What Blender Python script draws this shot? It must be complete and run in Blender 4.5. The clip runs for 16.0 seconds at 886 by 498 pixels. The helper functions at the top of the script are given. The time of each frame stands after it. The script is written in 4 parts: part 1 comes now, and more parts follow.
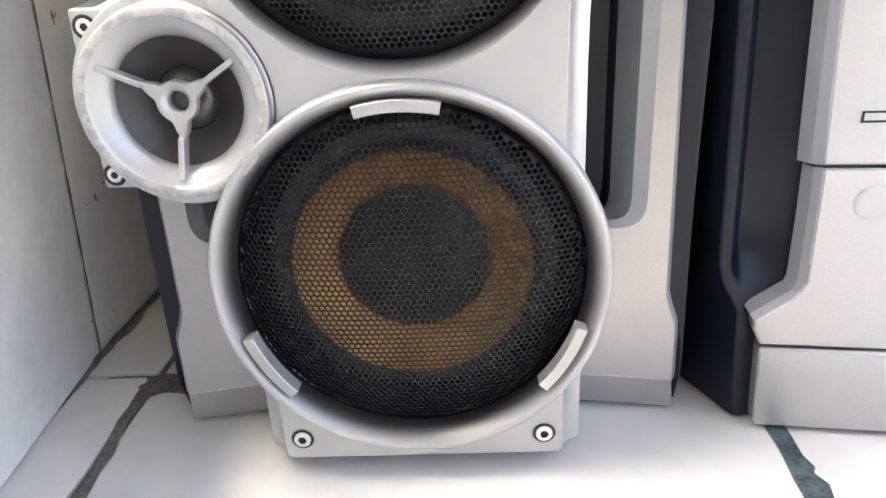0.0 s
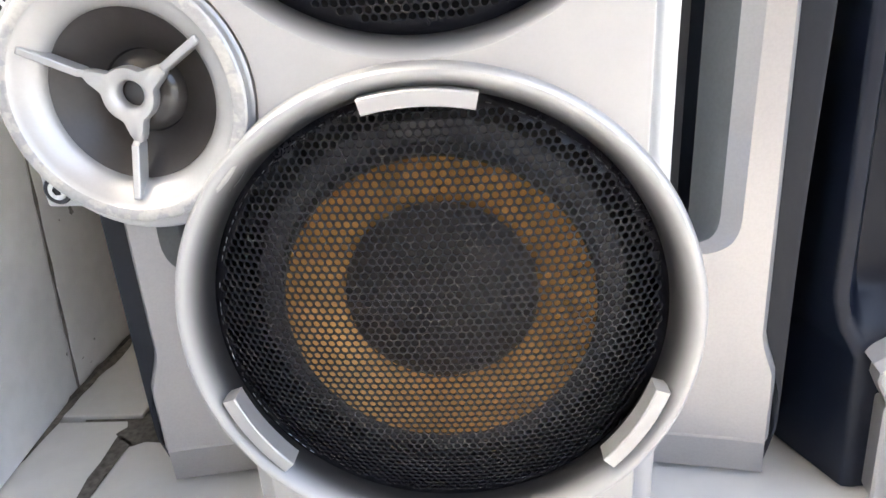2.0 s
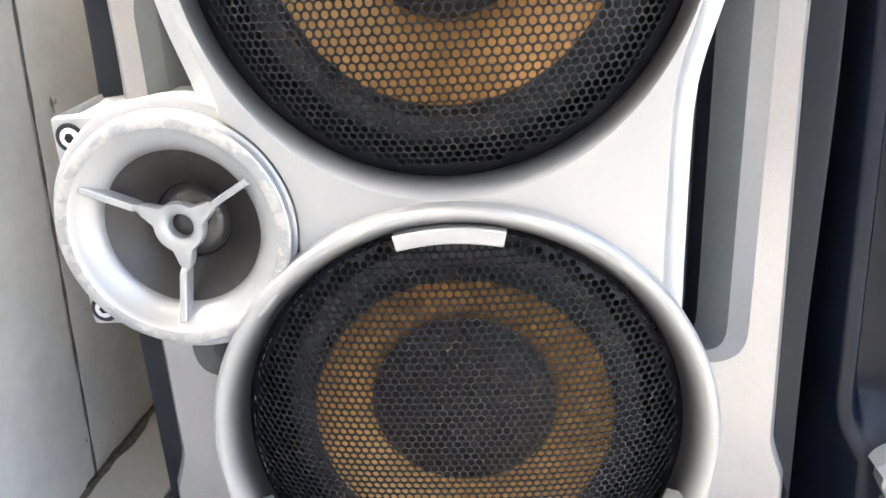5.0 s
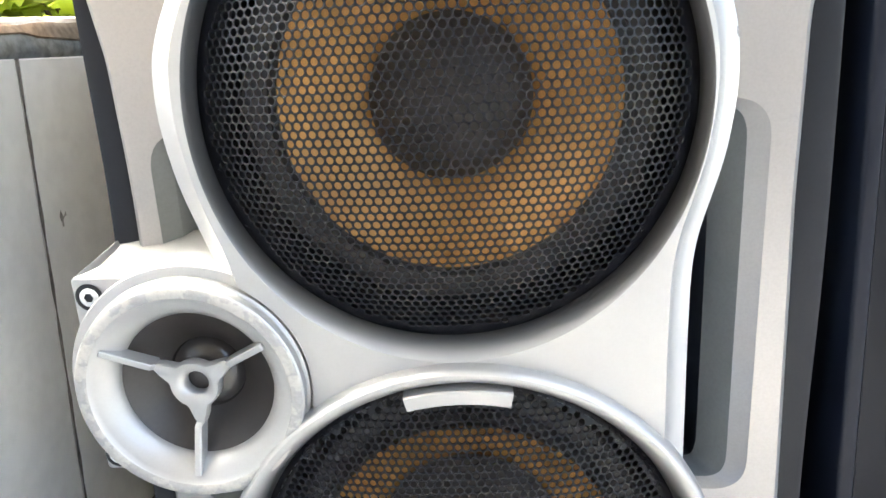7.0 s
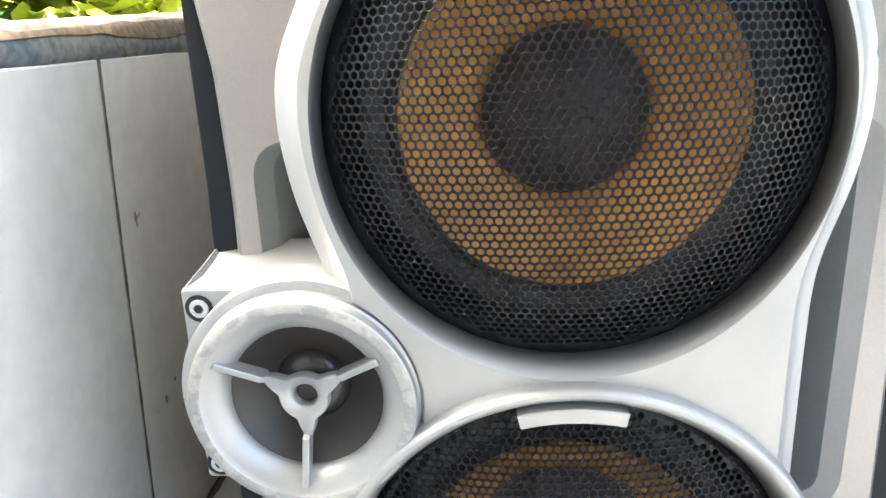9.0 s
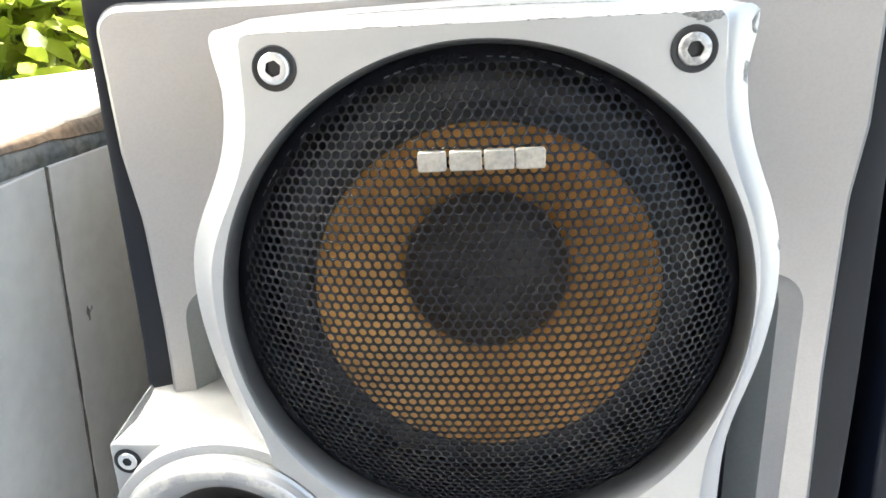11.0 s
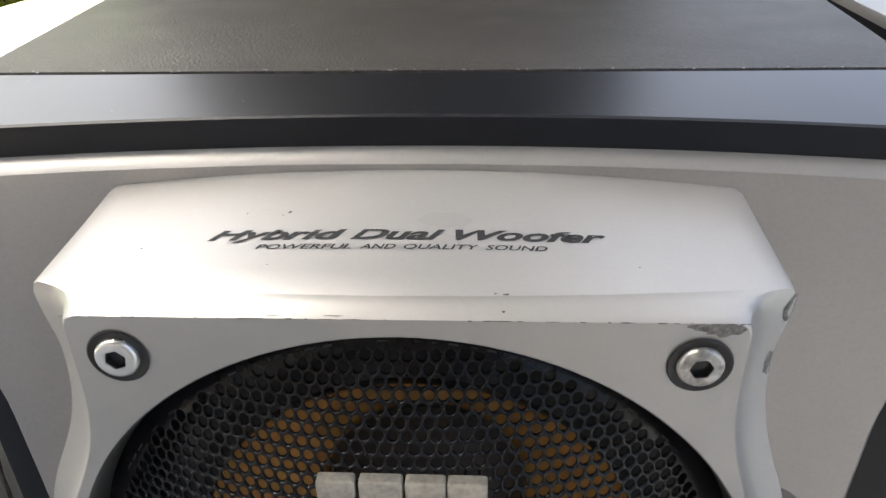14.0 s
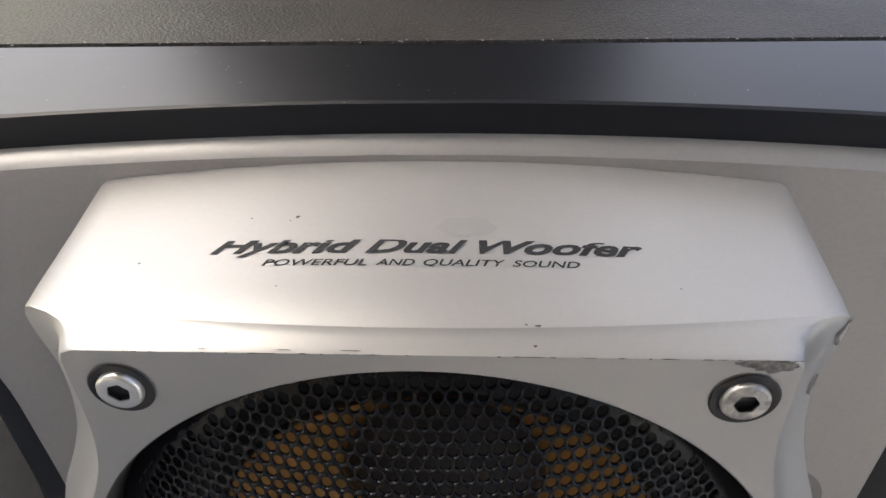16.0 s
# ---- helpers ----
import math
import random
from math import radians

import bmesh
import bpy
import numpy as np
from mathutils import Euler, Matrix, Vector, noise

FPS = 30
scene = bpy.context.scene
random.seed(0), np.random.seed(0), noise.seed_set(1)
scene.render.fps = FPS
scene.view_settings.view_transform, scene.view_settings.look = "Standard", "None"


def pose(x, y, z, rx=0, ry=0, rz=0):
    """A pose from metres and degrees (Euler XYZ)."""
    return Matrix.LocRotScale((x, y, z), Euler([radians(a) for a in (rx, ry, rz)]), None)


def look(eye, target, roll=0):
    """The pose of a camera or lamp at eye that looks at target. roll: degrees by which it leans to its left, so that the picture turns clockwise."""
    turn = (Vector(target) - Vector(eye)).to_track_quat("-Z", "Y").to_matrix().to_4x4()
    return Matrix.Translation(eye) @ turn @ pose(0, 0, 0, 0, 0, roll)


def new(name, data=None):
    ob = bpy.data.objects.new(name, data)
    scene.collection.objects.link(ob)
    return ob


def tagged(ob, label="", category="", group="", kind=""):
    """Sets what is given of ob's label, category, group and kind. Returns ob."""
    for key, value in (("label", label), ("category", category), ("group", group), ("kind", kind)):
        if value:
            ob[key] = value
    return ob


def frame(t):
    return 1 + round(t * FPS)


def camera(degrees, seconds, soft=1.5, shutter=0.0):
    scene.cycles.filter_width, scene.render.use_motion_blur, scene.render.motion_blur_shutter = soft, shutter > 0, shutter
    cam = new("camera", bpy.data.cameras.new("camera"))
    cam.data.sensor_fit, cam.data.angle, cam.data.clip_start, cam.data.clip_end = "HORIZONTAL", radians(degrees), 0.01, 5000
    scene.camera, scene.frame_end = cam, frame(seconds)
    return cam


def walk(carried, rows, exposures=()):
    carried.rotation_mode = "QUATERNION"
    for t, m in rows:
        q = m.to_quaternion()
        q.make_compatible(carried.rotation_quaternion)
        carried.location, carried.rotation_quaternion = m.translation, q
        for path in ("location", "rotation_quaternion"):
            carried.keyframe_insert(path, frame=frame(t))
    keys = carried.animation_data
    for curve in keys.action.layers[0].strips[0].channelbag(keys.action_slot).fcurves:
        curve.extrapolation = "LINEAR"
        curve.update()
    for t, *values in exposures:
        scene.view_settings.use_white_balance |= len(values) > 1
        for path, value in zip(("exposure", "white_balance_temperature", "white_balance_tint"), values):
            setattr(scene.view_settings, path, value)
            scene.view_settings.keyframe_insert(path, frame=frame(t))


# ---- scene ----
from mathutils.geometry import delaunay_2d_cdt

cam = camera(66.0, 16.0)
PATH = [
    (0, (0.02846, -0.32653, 0.23835), (0.00642, 0.13433, 0.04567), -3.24),
    (0.5, (0.02615, -0.29971, 0.23534), (-0.00788, 0.15996, 0.04157), -3.74),
    (1, (0.02567, -0.27708, 0.23139), (-0.00557, 0.18636, 0.04632), -3.84),
    (1.5, (0.02434, -0.26295, 0.22533), (-0.01091, 0.19802, 0.03488), -4.07),
    (2, (0.02166, -0.25584, 0.22301), (-0.01803, 0.20386, 0.03038), -4.13),
    (2.5, (0.02182, -0.25458, 0.22550), (-0.02045, 0.20602, 0.03561), -3.79),
    (3, (0.01946, -0.25904, 0.22740), (-0.02723, 0.20002, 0.03482), -3.86),
    (3.2, (0.01860, -0.25994, 0.23033), (-0.02772, 0.20090, 0.04195), -3.78),
    (5.3, (0.00964, -0.26109, 0.25979), (-0.02423, 0.21175, 0.10080), -3.72),
    (5.5, (0.00719, -0.26071, 0.26499), (-0.02809, 0.21269, 0.10798), -3.67),
    (6, (0.00516, -0.25897, 0.27765), (-0.02782, 0.21699, 0.12806), -3.50),
    (6.5, (0.01001, -0.25650, 0.29173), (-0.01753, 0.22281, 0.15207), -3.73),
    (7, (0.00986, -0.25606, 0.29723), (-0.01789, 0.22258, 0.15536), -3.83),
    (7.5, (0.00846, -0.25822, 0.30500), (-0.02159, 0.21982, 0.16159), -3.90),
    (8, (-0.01709, -0.25709, 0.29528), (-0.04866, 0.21954, 0.14754), -3.27),
    (8.5, (-0.02926, -0.25404, 0.29750), (-0.06018, 0.22148, 0.14609), -2.92),
    (9, (-0.02487, -0.25310, 0.30801), (-0.05943, 0.22246, 0.15749), -3.28),
    (9.5, (-0.01261, -0.24887, 0.32885), (-0.04807, 0.22651, 0.17800), -3.33),
    (9.7, (-0.00881, -0.24657, 0.33776), (-0.04276, 0.22865, 0.18607), -3.25),
    (11.8, (0.00546, -0.22003, 0.38388), (-0.02156, 0.24807, 0.21025), -2.45),
    (12, (0.00673, -0.20998, 0.39318), (-0.01593, 0.25474, 0.21008), -2.21),
    (12.5, (0.00953, -0.19195, 0.41374), (-0.01797, 0.26171, 0.20531), -1.35),
    (13, (0.01441, -0.17220, 0.42660), (-0.01074, 0.27482, 0.20401), -1.76),
    (13.5, (0.01208, -0.16343, 0.43568), (-0.01372, 0.28309, 0.21216), -1.34),
    (14, (0.01620, -0.15461, 0.43390), (-0.00941, 0.28332, 0.19400), -1.20),
    (14.5, (0.01446, -0.14389, 0.44419), (-0.00997, 0.28166, 0.18283), -1.51),
    (15, (0.01279, -0.13322, 0.44754), (-0.01132, 0.27912, 0.16577), -2.02),
    (15.5, (0.00968, -0.13431, 0.44616), (-0.01475, 0.27262, 0.15667), -1.35),
    (16, (0.01110, -0.13450, 0.44501), (-0.01416, 0.26955, 0.15158), -1.70),
]
EXPOSURES = [(0.0, 3.75, 6600, 4), (3.0, 4.2, 6550, 4), (5.5, 4.1, 6450, 1), (9.5, 3.76, 6300, -2), (12.0, 3.26, 6100, -2), (13.5, 2.34, 6420, 1), (16.0, 1.74, 6600, 5)]

walk(cam, [(t, look(eye, target, roll)) for t, eye, target, roll in PATH], EXPOSURES)

# ---------------------------------------------------------------- light
world = bpy.data.worlds.new("world")
scene.world = world
world.use_nodes = True
wn, wl = world.node_tree.nodes, world.node_tree.links
wn.clear()
sky = wn.new("ShaderNodeTexSky")
sky.sky_type, sky.sun_disc = "NISHITA", False
sky.sun_elevation, sky.sun_rotation = radians(72), radians(-62)
sky.air_density, sky.dust_density, sky.ozone_density = 0.5, 8.0, 0.0
bg = wn.new("ShaderNodeBackground")
bg.inputs["Strength"].default_value = 0.15
wo = wn.new("ShaderNodeOutputWorld")
wl.new(sky.outputs[0], bg.inputs[0])
wl.new(bg.outputs[0], wo.inputs[0])

SUN_FROM = Vector((-0.27, 0.15, 0.95)).normalized()
sun = new("sun", bpy.data.lights.new("sun", "SUN"))
sun.data.energy, sun.data.angle, sun.data.color = 4.0, radians(0.5), (1.0, 0.975, 0.94)
sun.matrix_world = look(SUN_FROM * 5, (0, 0, 0))


# ---------------------------------------------------------------- materials
def material(name, base, rough=0.5, metal=0.0, spec=0.5, vary=0.0, vary_scale=6.0, grain=0.0, grain_scale=400.0,
             bump=0.0, bump_scale=300.0, rough_vary=0.0, coat=0.0, other=None, stretch=(1, 1, 1), per_object=0.0):
    m = bpy.data.materials.new(name)
    m.use_nodes = True
    n, l = m.node_tree.nodes, m.node_tree.links
    p = n["Principled BSDF"]
    p.inputs["Roughness"].default_value, p.inputs["Metallic"].default_value = rough, metal
    p.inputs["Specular IOR Level"].default_value = spec
    p.inputs["Coat Weight"].default_value = coat
    p.inputs["Coat Roughness"].default_value = 0.12
    tc = n.new("ShaderNodeTexCoord")
    mp = n.new("ShaderNodeMapping")
    mp.inputs["Scale"].default_value = stretch
    l.new(tc.outputs["Object"], mp.inputs["Vector"])

    def noise_at(scale, detail=4.0):
        t = n.new("ShaderNodeTexNoise")
        t.inputs["Scale"].default_value, t.inputs["Detail"].default_value = scale, detail
        l.new(mp.outputs[0], t.inputs["Vector"])
        return t.outputs["Fac"]

    base4 = (*base, 1)
    last = None
    if vary:
        mix = n.new("ShaderNodeMix")
        mix.data_type = "RGBA"
        second = other or tuple(c * (1 - vary) for c in base)
        mix.inputs["A"].default_value, mix.inputs["B"].default_value = base4, (*second, 1)
        ramp = n.new("ShaderNodeValToRGB")
        ramp.color_ramp.elements[0].position, ramp.color_ramp.elements[1].position = 0.38, 0.66
        l.new(noise_at(vary_scale, 6), ramp.inputs[0])
        l.new(ramp.outputs[0], mix.inputs["Factor"])
        last = mix.outputs["Result"]
    if grain:
        mix = n.new("ShaderNodeMix")
        mix.data_type, mix.blend_type = "RGBA", "MULTIPLY"
        mix.inputs["Factor"].default_value = 1.0
        if last:
            l.new(last, mix.inputs["A"])
        else:
            mix.inputs["A"].default_value = base4
        ramp = n.new("ShaderNodeValToRGB")
        lo = 1 - grain
        ramp.color_ramp.elements[0].color, ramp.color_ramp.elements[1].color = (lo, lo, lo, 1), (1, 1, 1, 1)
        ramp.color_ramp.elements[0].position, ramp.color_ramp.elements[1].position = 0.35, 0.6
        l.new(noise_at(grain_scale, 3), ramp.inputs[0])
        l.new(ramp.outputs[0], mix.inputs["B"])
        last = mix.outputs["Result"]
    if per_object:
        info = n.new("ShaderNodeObjectInfo")
        hsv = n.new("ShaderNodeHueSaturation")
        mr = n.new("ShaderNodeMapRange")
        mr.inputs["To Min"].default_value, mr.inputs["To Max"].default_value = 1 - per_object, 1 + per_object
        l.new(info.outputs["Random"], mr.inputs["Value"])
        l.new(mr.outputs[0], hsv.inputs["Value"])
        if last:
            l.new(last, hsv.inputs["Color"])
        else:
            hsv.inputs["Color"].default_value = base4
        last = hsv.outputs["Color"]
    if last:
        l.new(last, p.inputs["Base Color"])
    else:
        p.inputs["Base Color"].default_value = base4
    if rough_vary:
        mr = n.new("ShaderNodeMapRange")
        mr.inputs["To Min"].default_value, mr.inputs["To Max"].default_value = rough - rough_vary, rough + rough_vary
        l.new(noise_at(vary_scale * 3, 5), mr.inputs["Value"])
        l.new(mr.outputs[0], p.inputs["Roughness"])
    if bump:
        b = n.new("ShaderNodeBump")
        b.inputs["Strength"].default_value, b.inputs["Distance"].default_value = bump, 0.0004
        l.new(noise_at(bump_scale, 4), b.inputs["Height"])
        l.new(b.outputs[0], p.inputs["Normal"])
    return m


SILVER = material("bright_silver_paint", (0.445, 0.445, 0.44), 0.42, 0.55, 0.5, 0.04, 14, 0.02, 900, 0.012, 1500, 0.04)
PANEL = material("satin_silver_plastic", (0.44, 0.43, 0.424), 0.34, 0.6, 0.5, 0.05, 9, 0.05, 900, 0.03, 1500, 0.05)
EDGE = material("polished_silver_edge", (0.36, 0.36, 0.36), 0.42, 0.55, 0.5, 0.05, 14, 0.03, 900, 0.02, 1500, 0.04)
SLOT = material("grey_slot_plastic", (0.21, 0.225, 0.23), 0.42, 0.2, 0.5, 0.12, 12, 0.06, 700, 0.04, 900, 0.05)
WORN = material("worn_white_metal", (0.43, 0.42, 0.395), 0.5, 0.1, 0.5, 0.3, 150, 0.12, 700, 0.25, 300, 0.1, other=(0.33, 0.33, 0.325))
for node in WORN.node_tree.nodes:
    if node.type == "VALTORGB" and abs(node.color_ramp.elements[0].position - 0.38) < 0.001:
        node.color_ramp.elements[0].position, node.color_ramp.elements[1].position = 0.50, 0.54
BAREMETAL = material("worn_bare_metal", (0.24, 0.25, 0.26), 0.35, 0.7, 0.5, 0.4, 300, 0.3, 900)
CHIP = material("bare_chipped_plastic", (0.27, 0.265, 0.255), 0.6, 0.0, 0.4, 0.6, 700, 0.3, 900, 0.5, 900)
CHROME = material("brushed_screw_metal", (0.72, 0.72, 0.72), 0.30, 0.8, 0.5, 0.06, 120, 0.05, 1500, 0.01, 900, 0.05)
SCUFF = material("scuffed_screw_metal", (0.60, 0.59, 0.57), 0.4, 0.8, 0.5, 0.5, 420, 0.25, 900, 0.4, 700, 0.1)
BLACK = material("black_plastic", (0.012, 0.012, 0.014), 0.42, 0.0, 0.5, 0.3, 40, 0.2, 600, 0.05, 600)
NAVY = material("dark_navy_plastic", (0.0045, 0.006, 0.0105), 0.36, 0.0, 0.2, 0.25, 9, 0.15, 700, 0.02, 900, 0.06, coat=1.0)
NAVY.node_tree.nodes["Principled BSDF"].inputs["Coat Roughness"].default_value = 0.30
NAVY_MATT = material("matt_navy_plastic", (0.0075, 0.010, 0.0165), 0.42, 0.0, 0.35, 0.25, 9, 0.15, 700, 0.04, 900, 0.06)
CHEEK = material("navy_blue_plastic", (0.0065, 0.0095, 0.0195), 0.38, 0.0, 0.28, 0.2, 20, 0.1, 700, 0.04, 900, 0.06)
STRIP = material("blue_grey_plastic", (0.25, 0.262, 0.29), 0.5, 0.2, 0.4, 0.06, 20, 0.04, 700, 0.03, 900, 0.04)
SLATE = material("slate_blue_plastic", (0.021, 0.026, 0.036), 0.42, 0.0, 0.45, 0.2, 20, 0.1, 700, 0.04, 900, 0.06)
GRILLE = material("black_perforated_metal", (0.0078, 0.0084, 0.0112), 0.25, 0.0, 0.25, 0.35, 60, 0.2, 900, 0.05, 900, 0.06)
GOLD = material("gold_woven_cone", (0.61, 0.33, 0.10), 0.38, 0.42, 0.5, 0.2, 70, 0.15, 1200, 0.25, 1400, 0.05)
CONE_BLACK = material("matt_black_cone", (0.036, 0.031, 0.029), 0.55, 0.0, 0.4, 0.3, 60, 0.3, 900, 0.15, 900)
RUBBER = material("black_rubber", (0.082, 0.082, 0.084), 0.5, 0.0, 0.4, 0.3, 60, 0.2, 900)
DISC = material("grey_brown_diaphragm", (0.036, 0.032, 0.030), 0.42, 0.0, 0.5, 0.25, 40, 0.1, 700, 0.05, 600, 0.1)
DOME = material("clear_dark_dome", (0.04, 0.037, 0.036), 0.12, 0.0, 0.5, 0.1, 100)
VINYL = material("black_grained_vinyl", (0.066, 0.062, 0.057), 0.45, 0.0, 0.55, 0.25, 12, 0.75, 1100, 1.0, 1050, 0.08)
INK = material("dark_grey_print", (0.022, 0.023, 0.025), 0.6, 0.0, 0.3)
LOGO = material("pale_metal_badge", (0.52, 0.50, 0.45), 0.35, 0.6, 0.5, 0.2, 300, 0.2, 900, 0.05, 600)
TILE = material("white_glazed_tile", (0.62, 0.615, 0.595), 0.16, 0.0, 0.5, 0.10, 5, 0.05, 60, 0.05, 40, 0.06, per_object=0.02)
WALLTILE = material("white_glazed_wall_tile", (0.88, 0.875, 0.85), 0.22, 0.0, 0.5, 0.12, 6, 0.06, 90, 0.05, 40, 0.08, per_object=0.03)
GROUT = material("dirty_dark_grout", (0.19, 0.175, 0.155), 0.9, 0.0, 0.2, 0.5, 25, 0.4, 300, 0.8, 300)
JOINT = material("old_wall_joint", (0.22, 0.20, 0.18), 0.9, 0.0, 0.2, 0.5, 60, 0.3, 300, 0.5, 300)
CEMENT = material("rough_grey_cement", (0.34, 0.34, 0.31), 0.9, 0.0, 0.2, 0.6, 22, 0.4, 160, 1.0, 180, other=(0.17, 0.21, 0.25))
BRICK = material("crumbled_brown_brick", (0.40, 0.29, 0.20), 0.9, 0.0, 0.2, 0.6, 16, 0.4, 160, 1.0, 180, other=(0.24, 0.21, 0.17))
STAIN = material("dulled_silver_paint", (0.40, 0.40, 0.395), 0.38, 0.36, 0.5, 0.04, 60)
BLUE_MORTAR = material("blue_grey_mortar", (0.085, 0.115, 0.135), 0.85, 0.0, 0.3, 0.5, 60, 0.4, 300, 0.8, 300)
BROWNWALL = material("brown_helper_wall", (0.25, 0.215, 0.19), 0.9, 0.0, 0.2, 0.15, 3, 0.1, 60, 0.5, 80)
LEDGE = material("weathered_plaster", (0.66, 0.63, 0.57), 0.85, 0.0, 0.2, 0.4, 14, 0.3, 120, 0.8, 150, other=(0.48, 0.38, 0.30))
DARKWALL = material("dark_helper_wall", (0.020, 0.018, 0.017), 0.8, 0.0, 0.3, 0.2, 3, 0.1, 60, 0.5, 80)
GREYWALL = material("grey_cement_render", (0.14, 0.138, 0.135), 0.9, 0.0, 0.2, 0.15, 3, 0.1, 60, 0.5, 80)
DUST = material("pale_dust", (0.55, 0.53, 0.50), 0.9)
SMUDGE = material("grey_smudge", (0.36, 0.35, 0.33), 0.6, 0.0, 0.3, 0.4, 300, 0.3, 900)
DIRT = material("dark_scuff", (0.12, 0.11, 0.10), 0.7, 0.0, 0.3, 0.4, 300, 0.3, 900)
SOIL = material("pale_garden_soil", (0.28, 0.27, 0.24), 0.95, 0.0, 0.2, 0.5, 3, 0.4, 40, 1.0, 60, other=(0.20, 0.21, 0.13))
BARK = material("brown_bark", (0.15, 0.11, 0.075), 0.9, 0.0, 0.2, 0.5, 25, 0.3, 120, 1.0, 120)


def recess_shaded(name, cx, cz, r_light, r_dark, paint, bare):
    """Silver paint darkened inwards: a round opening's shade and reflections put into its colour."""
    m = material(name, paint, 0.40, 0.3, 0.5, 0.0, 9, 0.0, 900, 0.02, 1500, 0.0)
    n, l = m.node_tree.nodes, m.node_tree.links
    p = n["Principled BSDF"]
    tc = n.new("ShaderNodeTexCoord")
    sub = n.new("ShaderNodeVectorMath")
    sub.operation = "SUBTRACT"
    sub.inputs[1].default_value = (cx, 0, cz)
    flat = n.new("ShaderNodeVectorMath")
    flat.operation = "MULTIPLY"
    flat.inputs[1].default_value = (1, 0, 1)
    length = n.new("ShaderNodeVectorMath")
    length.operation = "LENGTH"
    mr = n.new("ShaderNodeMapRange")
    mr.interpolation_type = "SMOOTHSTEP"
    mr.inputs["From Min"].default_value, mr.inputs["From Max"].default_value = r_dark, r_light
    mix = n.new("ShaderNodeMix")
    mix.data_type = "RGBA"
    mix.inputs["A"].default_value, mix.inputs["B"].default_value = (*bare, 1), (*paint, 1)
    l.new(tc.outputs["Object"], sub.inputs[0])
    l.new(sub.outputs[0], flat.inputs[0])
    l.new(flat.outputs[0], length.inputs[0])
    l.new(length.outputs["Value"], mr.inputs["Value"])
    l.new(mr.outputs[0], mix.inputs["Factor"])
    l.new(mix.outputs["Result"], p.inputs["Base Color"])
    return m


def leaf_material(name, a, b):
    m = material(name, a, 0.4, 0.0, 0.5, 0.6, 9, 0.2, 90, other=b)
    m.node_tree.nodes["Principled BSDF"].inputs["Transmission Weight"].default_value = 0.0
    n, l = m.node_tree.nodes, m.node_tree.links
    p, out = n["Principled BSDF"], n["Material Output"]
    tr = n.new("ShaderNodeBsdfTranslucent")
    tr.inputs[0].default_value = (*[min(1, c * 3.0) for c in a], 1)
    mix = n.new("ShaderNodeMixShader")
    mix.inputs[0].default_value = 0.45
    l.new(p.outputs[0], mix.inputs[1]), l.new(tr.outputs[0], mix.inputs[2]), l.new(mix.outputs[0], out.inputs[0])
    return m


LEAF = leaf_material("fresh_green_leaf", (0.15, 0.175, 0.022), (0.20, 0.19, 0.024))
LEAF_DARK = leaf_material("deep_green_leaf", (0.035, 0.07, 0.018), (0.055, 0.09, 0.018))


# ---------------------------------------------------------------- mesh helpers
def part(name, verts, faces, mat, parent=None, label="", smooth=35.0):
    me = bpy.data.meshes.new(name)
    me.from_pydata([tuple(v) for v in verts], [], faces)
    me.materials.append(mat)
    bm = bmesh.new()
    bm.from_mesh(me)
    bmesh.ops.recalc_face_normals(bm, faces=bm.faces)
    bm.to_mesh(me)
    bm.free()
    if smooth:
        me.shade_smooth()
        me.set_sharp_from_angle(angle=radians(smooth))
    ob = new(name, me)
    ob.parent = parent
    if label:
        tagged(ob, label)
    return ob


def empty(name, place=(0, 0, 0), turn=0.0):
    ob = new(name)
    ob.empty_display_size = 0.02
    ob.matrix_world = Matrix.Translation(place) @ Matrix.Rotation(radians(turn), 4, "Z")
    return ob


def loft(rings, cap_first=False, cap_last=False, closed=True):
    """Quads between rings of equal length."""
    n = len(rings[0])
    verts = [v for ring in rings for v in ring]
    faces = []
    for k in range(len(rings) - 1):
        for i in range(n if closed else n - 1):
            j = (i + 1) % n
            faces.append((k * n + i, k * n + j, (k + 1) * n + j, (k + 1) * n + i))
    if cap_first:
        faces.append(tuple(range(n))[::-1])
    if cap_last:
        faces.append(tuple((len(rings) - 1) * n + i for i in range(n)))
    return verts, faces


def lathe(profile, cx, cz, n=96, close=False):
    """Turns (radius, y) pairs about the line x = cx, z = cz that runs along y."""
    rings = [[(cx + r * math.cos(2 * math.pi * i / n), y, cz + r * math.sin(2 * math.pi * i / n)) for i in range(n)] for r, y in profile]
    return loft(rings, cap_last=close)


def rounded(points, radius, steps=6):
    """A closed 2D polygon with its corners rounded."""
    out = []
    for i, p in enumerate(points):
        a, b, c = Vector(points[i - 1]), Vector(p), Vector(points[(i + 1) % len(points)])
        r = radius[i] if isinstance(radius, (list, tuple)) else radius
        u, v = (a - b).normalized(), (c - b).normalized()
        half = max(0.05, u.angle(v) / 2)
        d = min(r / math.tan(half), (a - b).length * 0.48, (c - b).length * 0.48)
        if d < 1e-5:
            out.append((b.x, b.y))
            continue
        p0, p1 = b + u * d, b + v * d
        for k in range(steps + 1):
            t = k / steps
            q = p0 * (1 - t) ** 2 + b * 2 * t * (1 - t) + p1 * t * t
            out.append((q.x, q.y))
    return out


